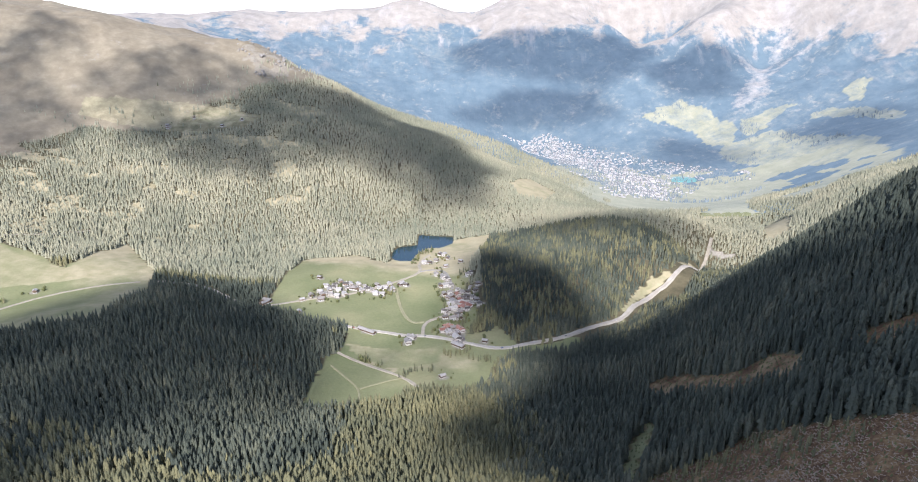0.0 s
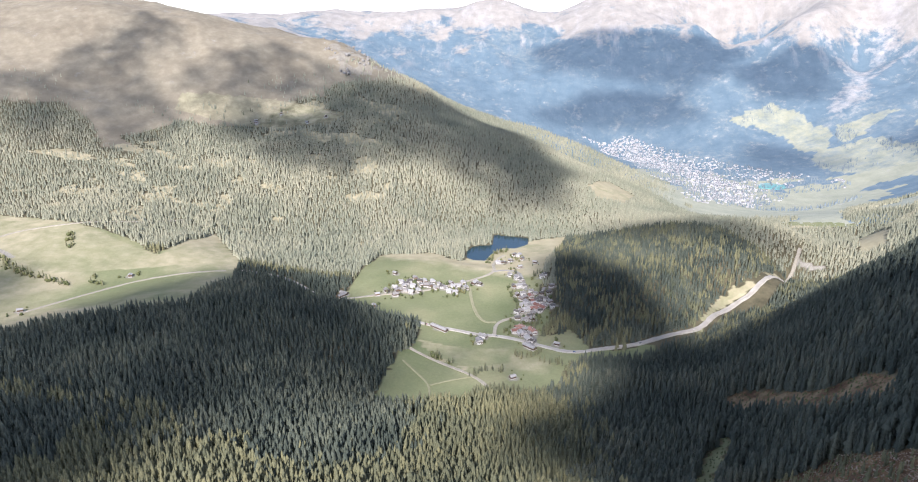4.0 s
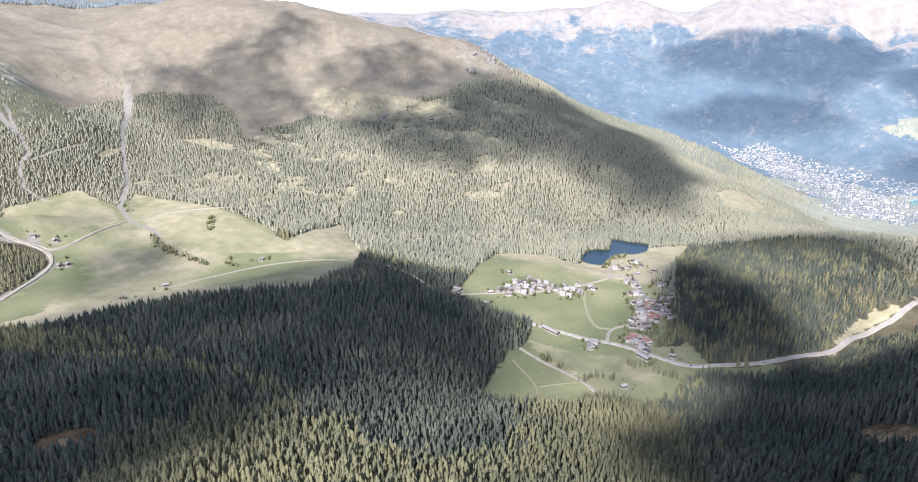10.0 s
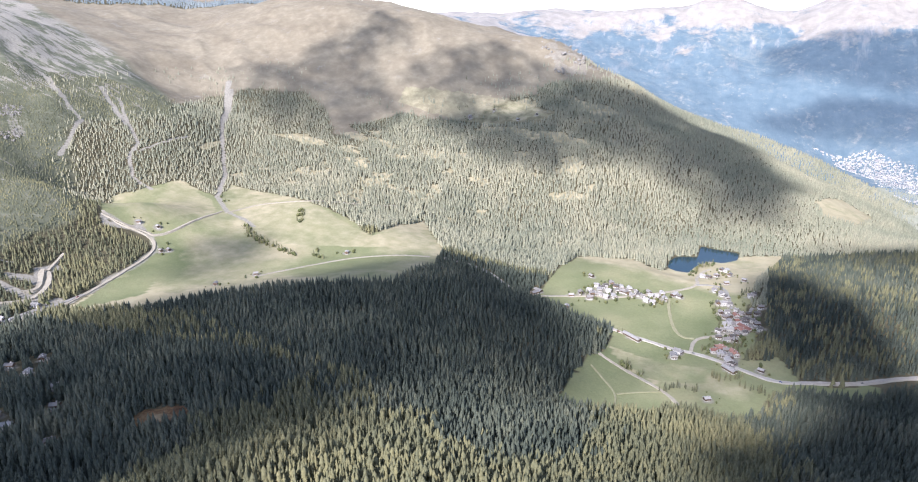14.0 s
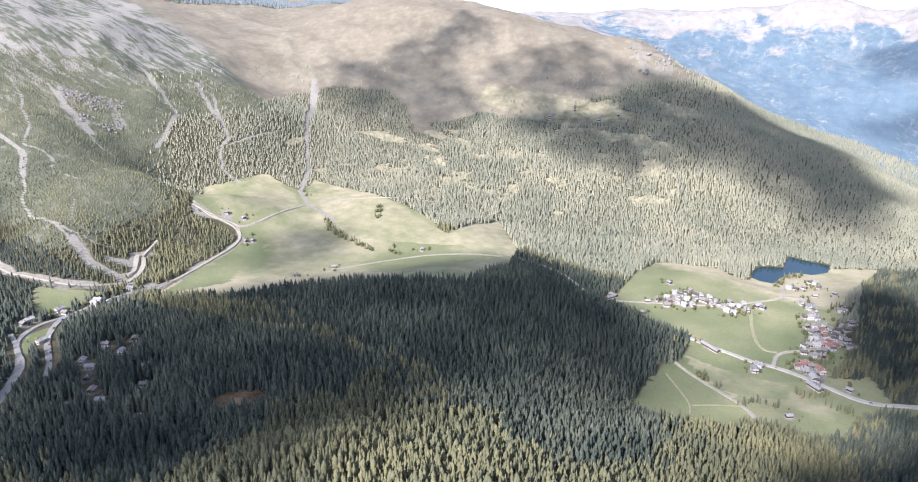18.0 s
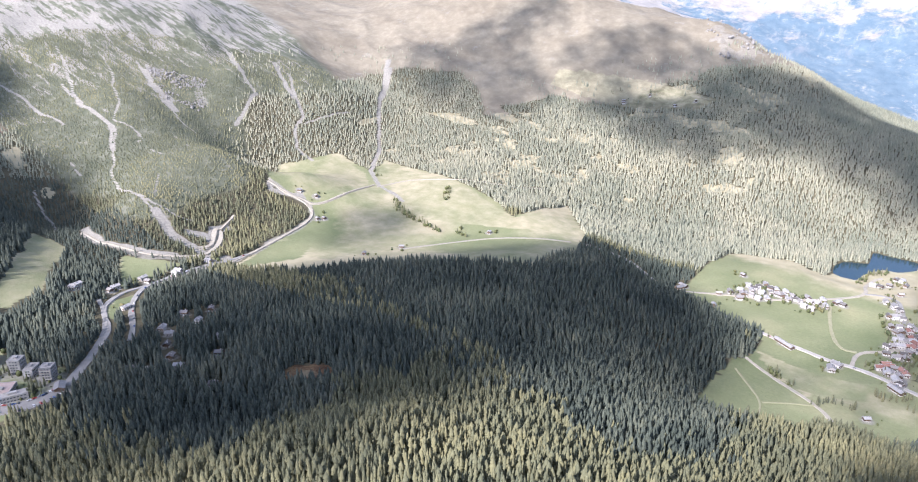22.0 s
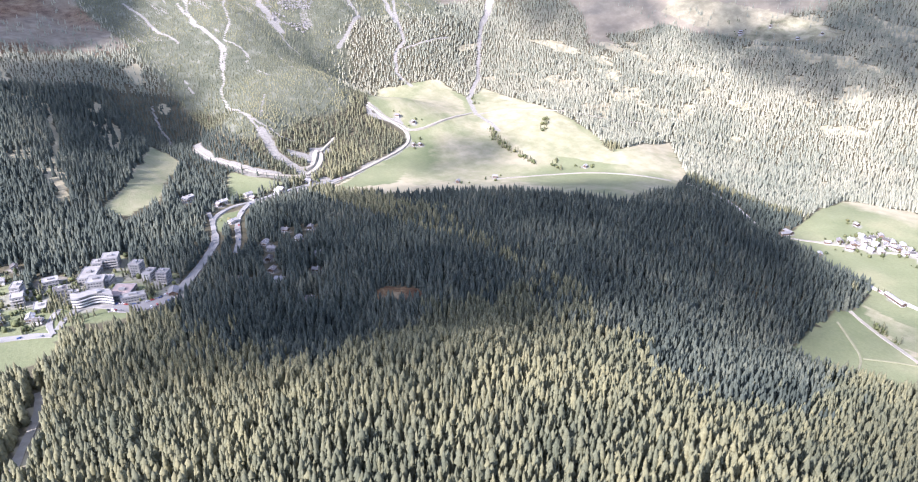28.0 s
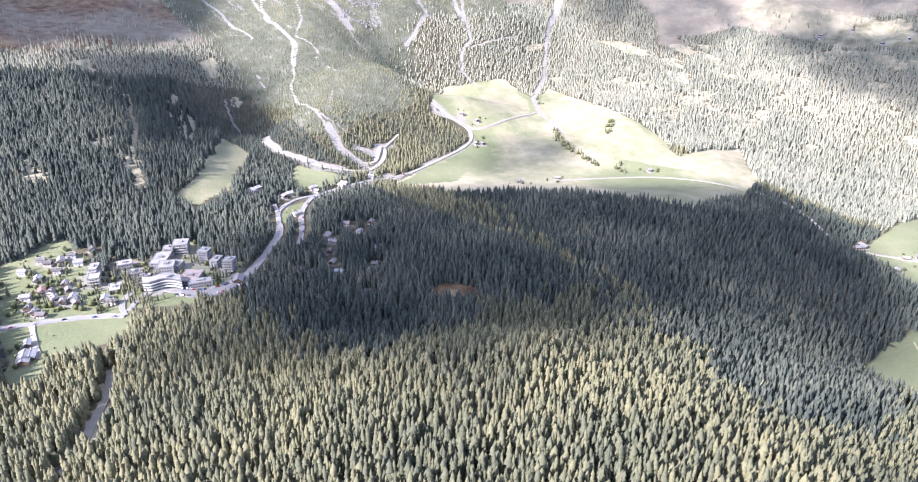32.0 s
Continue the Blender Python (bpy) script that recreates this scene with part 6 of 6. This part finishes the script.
def cloud(outline, base, seed, grain, dense):
    """A ragged cumulus: a heap of billows over its outline, with torn wisps along the edge."""
    rng = np.random.RandomState(seed)
    pts = np.array(outline, float)
    lo, hi = pts.min(0) - 80, pts.max(0) + 80
    gx, gy = np.meshgrid(np.arange(lo[0], hi[0], grain), np.arange(lo[1], hi[1], grain))
    gx, gy = gx.ravel() + rng.uniform(-0.5, 0.5, gx.size) * grain, gy.ravel() + rng.uniform(-0.5, 0.5, gx.size) * grain
    edge = off_line(outline + outline[:1], gx, gy)
    deep = np.where(inside(outline, gx, gy), edge, -edge) + 1.5 * max(grain, 26) * fractal(gx, gy, 4 * max(grain, 26), 4, seed)
    keep = rng.rand(len(gx)) < dense * smooth(-55 if dense == 1 else -60, 45 if dense == 1 else 70, deep * 26 / max(grain, 26))
    gx, gy, deep = gx[keep], gy[keep], deep[keep]
    r = grain / 26 * np.where(dense < 1, 22, np.clip(9 + 0.5 * np.clip(deep + 10, 0, 60), 8, 34)) * rng.uniform(0.7, 1.15, len(gx))
    z = base + rng.uniform(0, 1, len(gx)) * np.clip(deep, 4, 60)
    v, f = blob_shape()
    vv = v[None] * (r[:, None, None] * rng.uniform(0.75, 1.25, (len(gx), len(v), 1))) * np.array([1, 1, 0.7]) + np.stack([gx, gy, z], 1)[:, None]
    ff = f[None] + (np.arange(len(gx)) * len(v))[:, None, None]
    me = bpy.data.meshes.new("cloud")
    me.from_pydata(vv.reshape(-1, 3).tolist(), [], ff.reshape(-1, 3).tolist())
    me.polygons.foreach_set("use_smooth", np.ones(len(me.polygons), bool))
    me.materials.append(CLOUD)
    return tagged(new("cloud", me), "white ragged cumulus cloud drifting over the valley", "cloud", kind="structure")


THIN = {"dark spur": 0.85, "hill": 0.95, "near hill": 0.95, "mountain wood": 0.99, "grass west": 0.52, "grass east": 0.52, "meadow": 0.8, "village": 0.4, "knoll top": 0.75,
        "far crest": 0.9, "far wood": 0.9, "far flank": 0.85, "far east": 0.85, "town": 0.7}
for k, (title, (base, outline)) in enumerate(CLOUDS.items()):
    cloud(outline, base, 400 + k, (10 if base < 1200 else 14) if title in THIN else 16, THIN.get(title, 1.0))
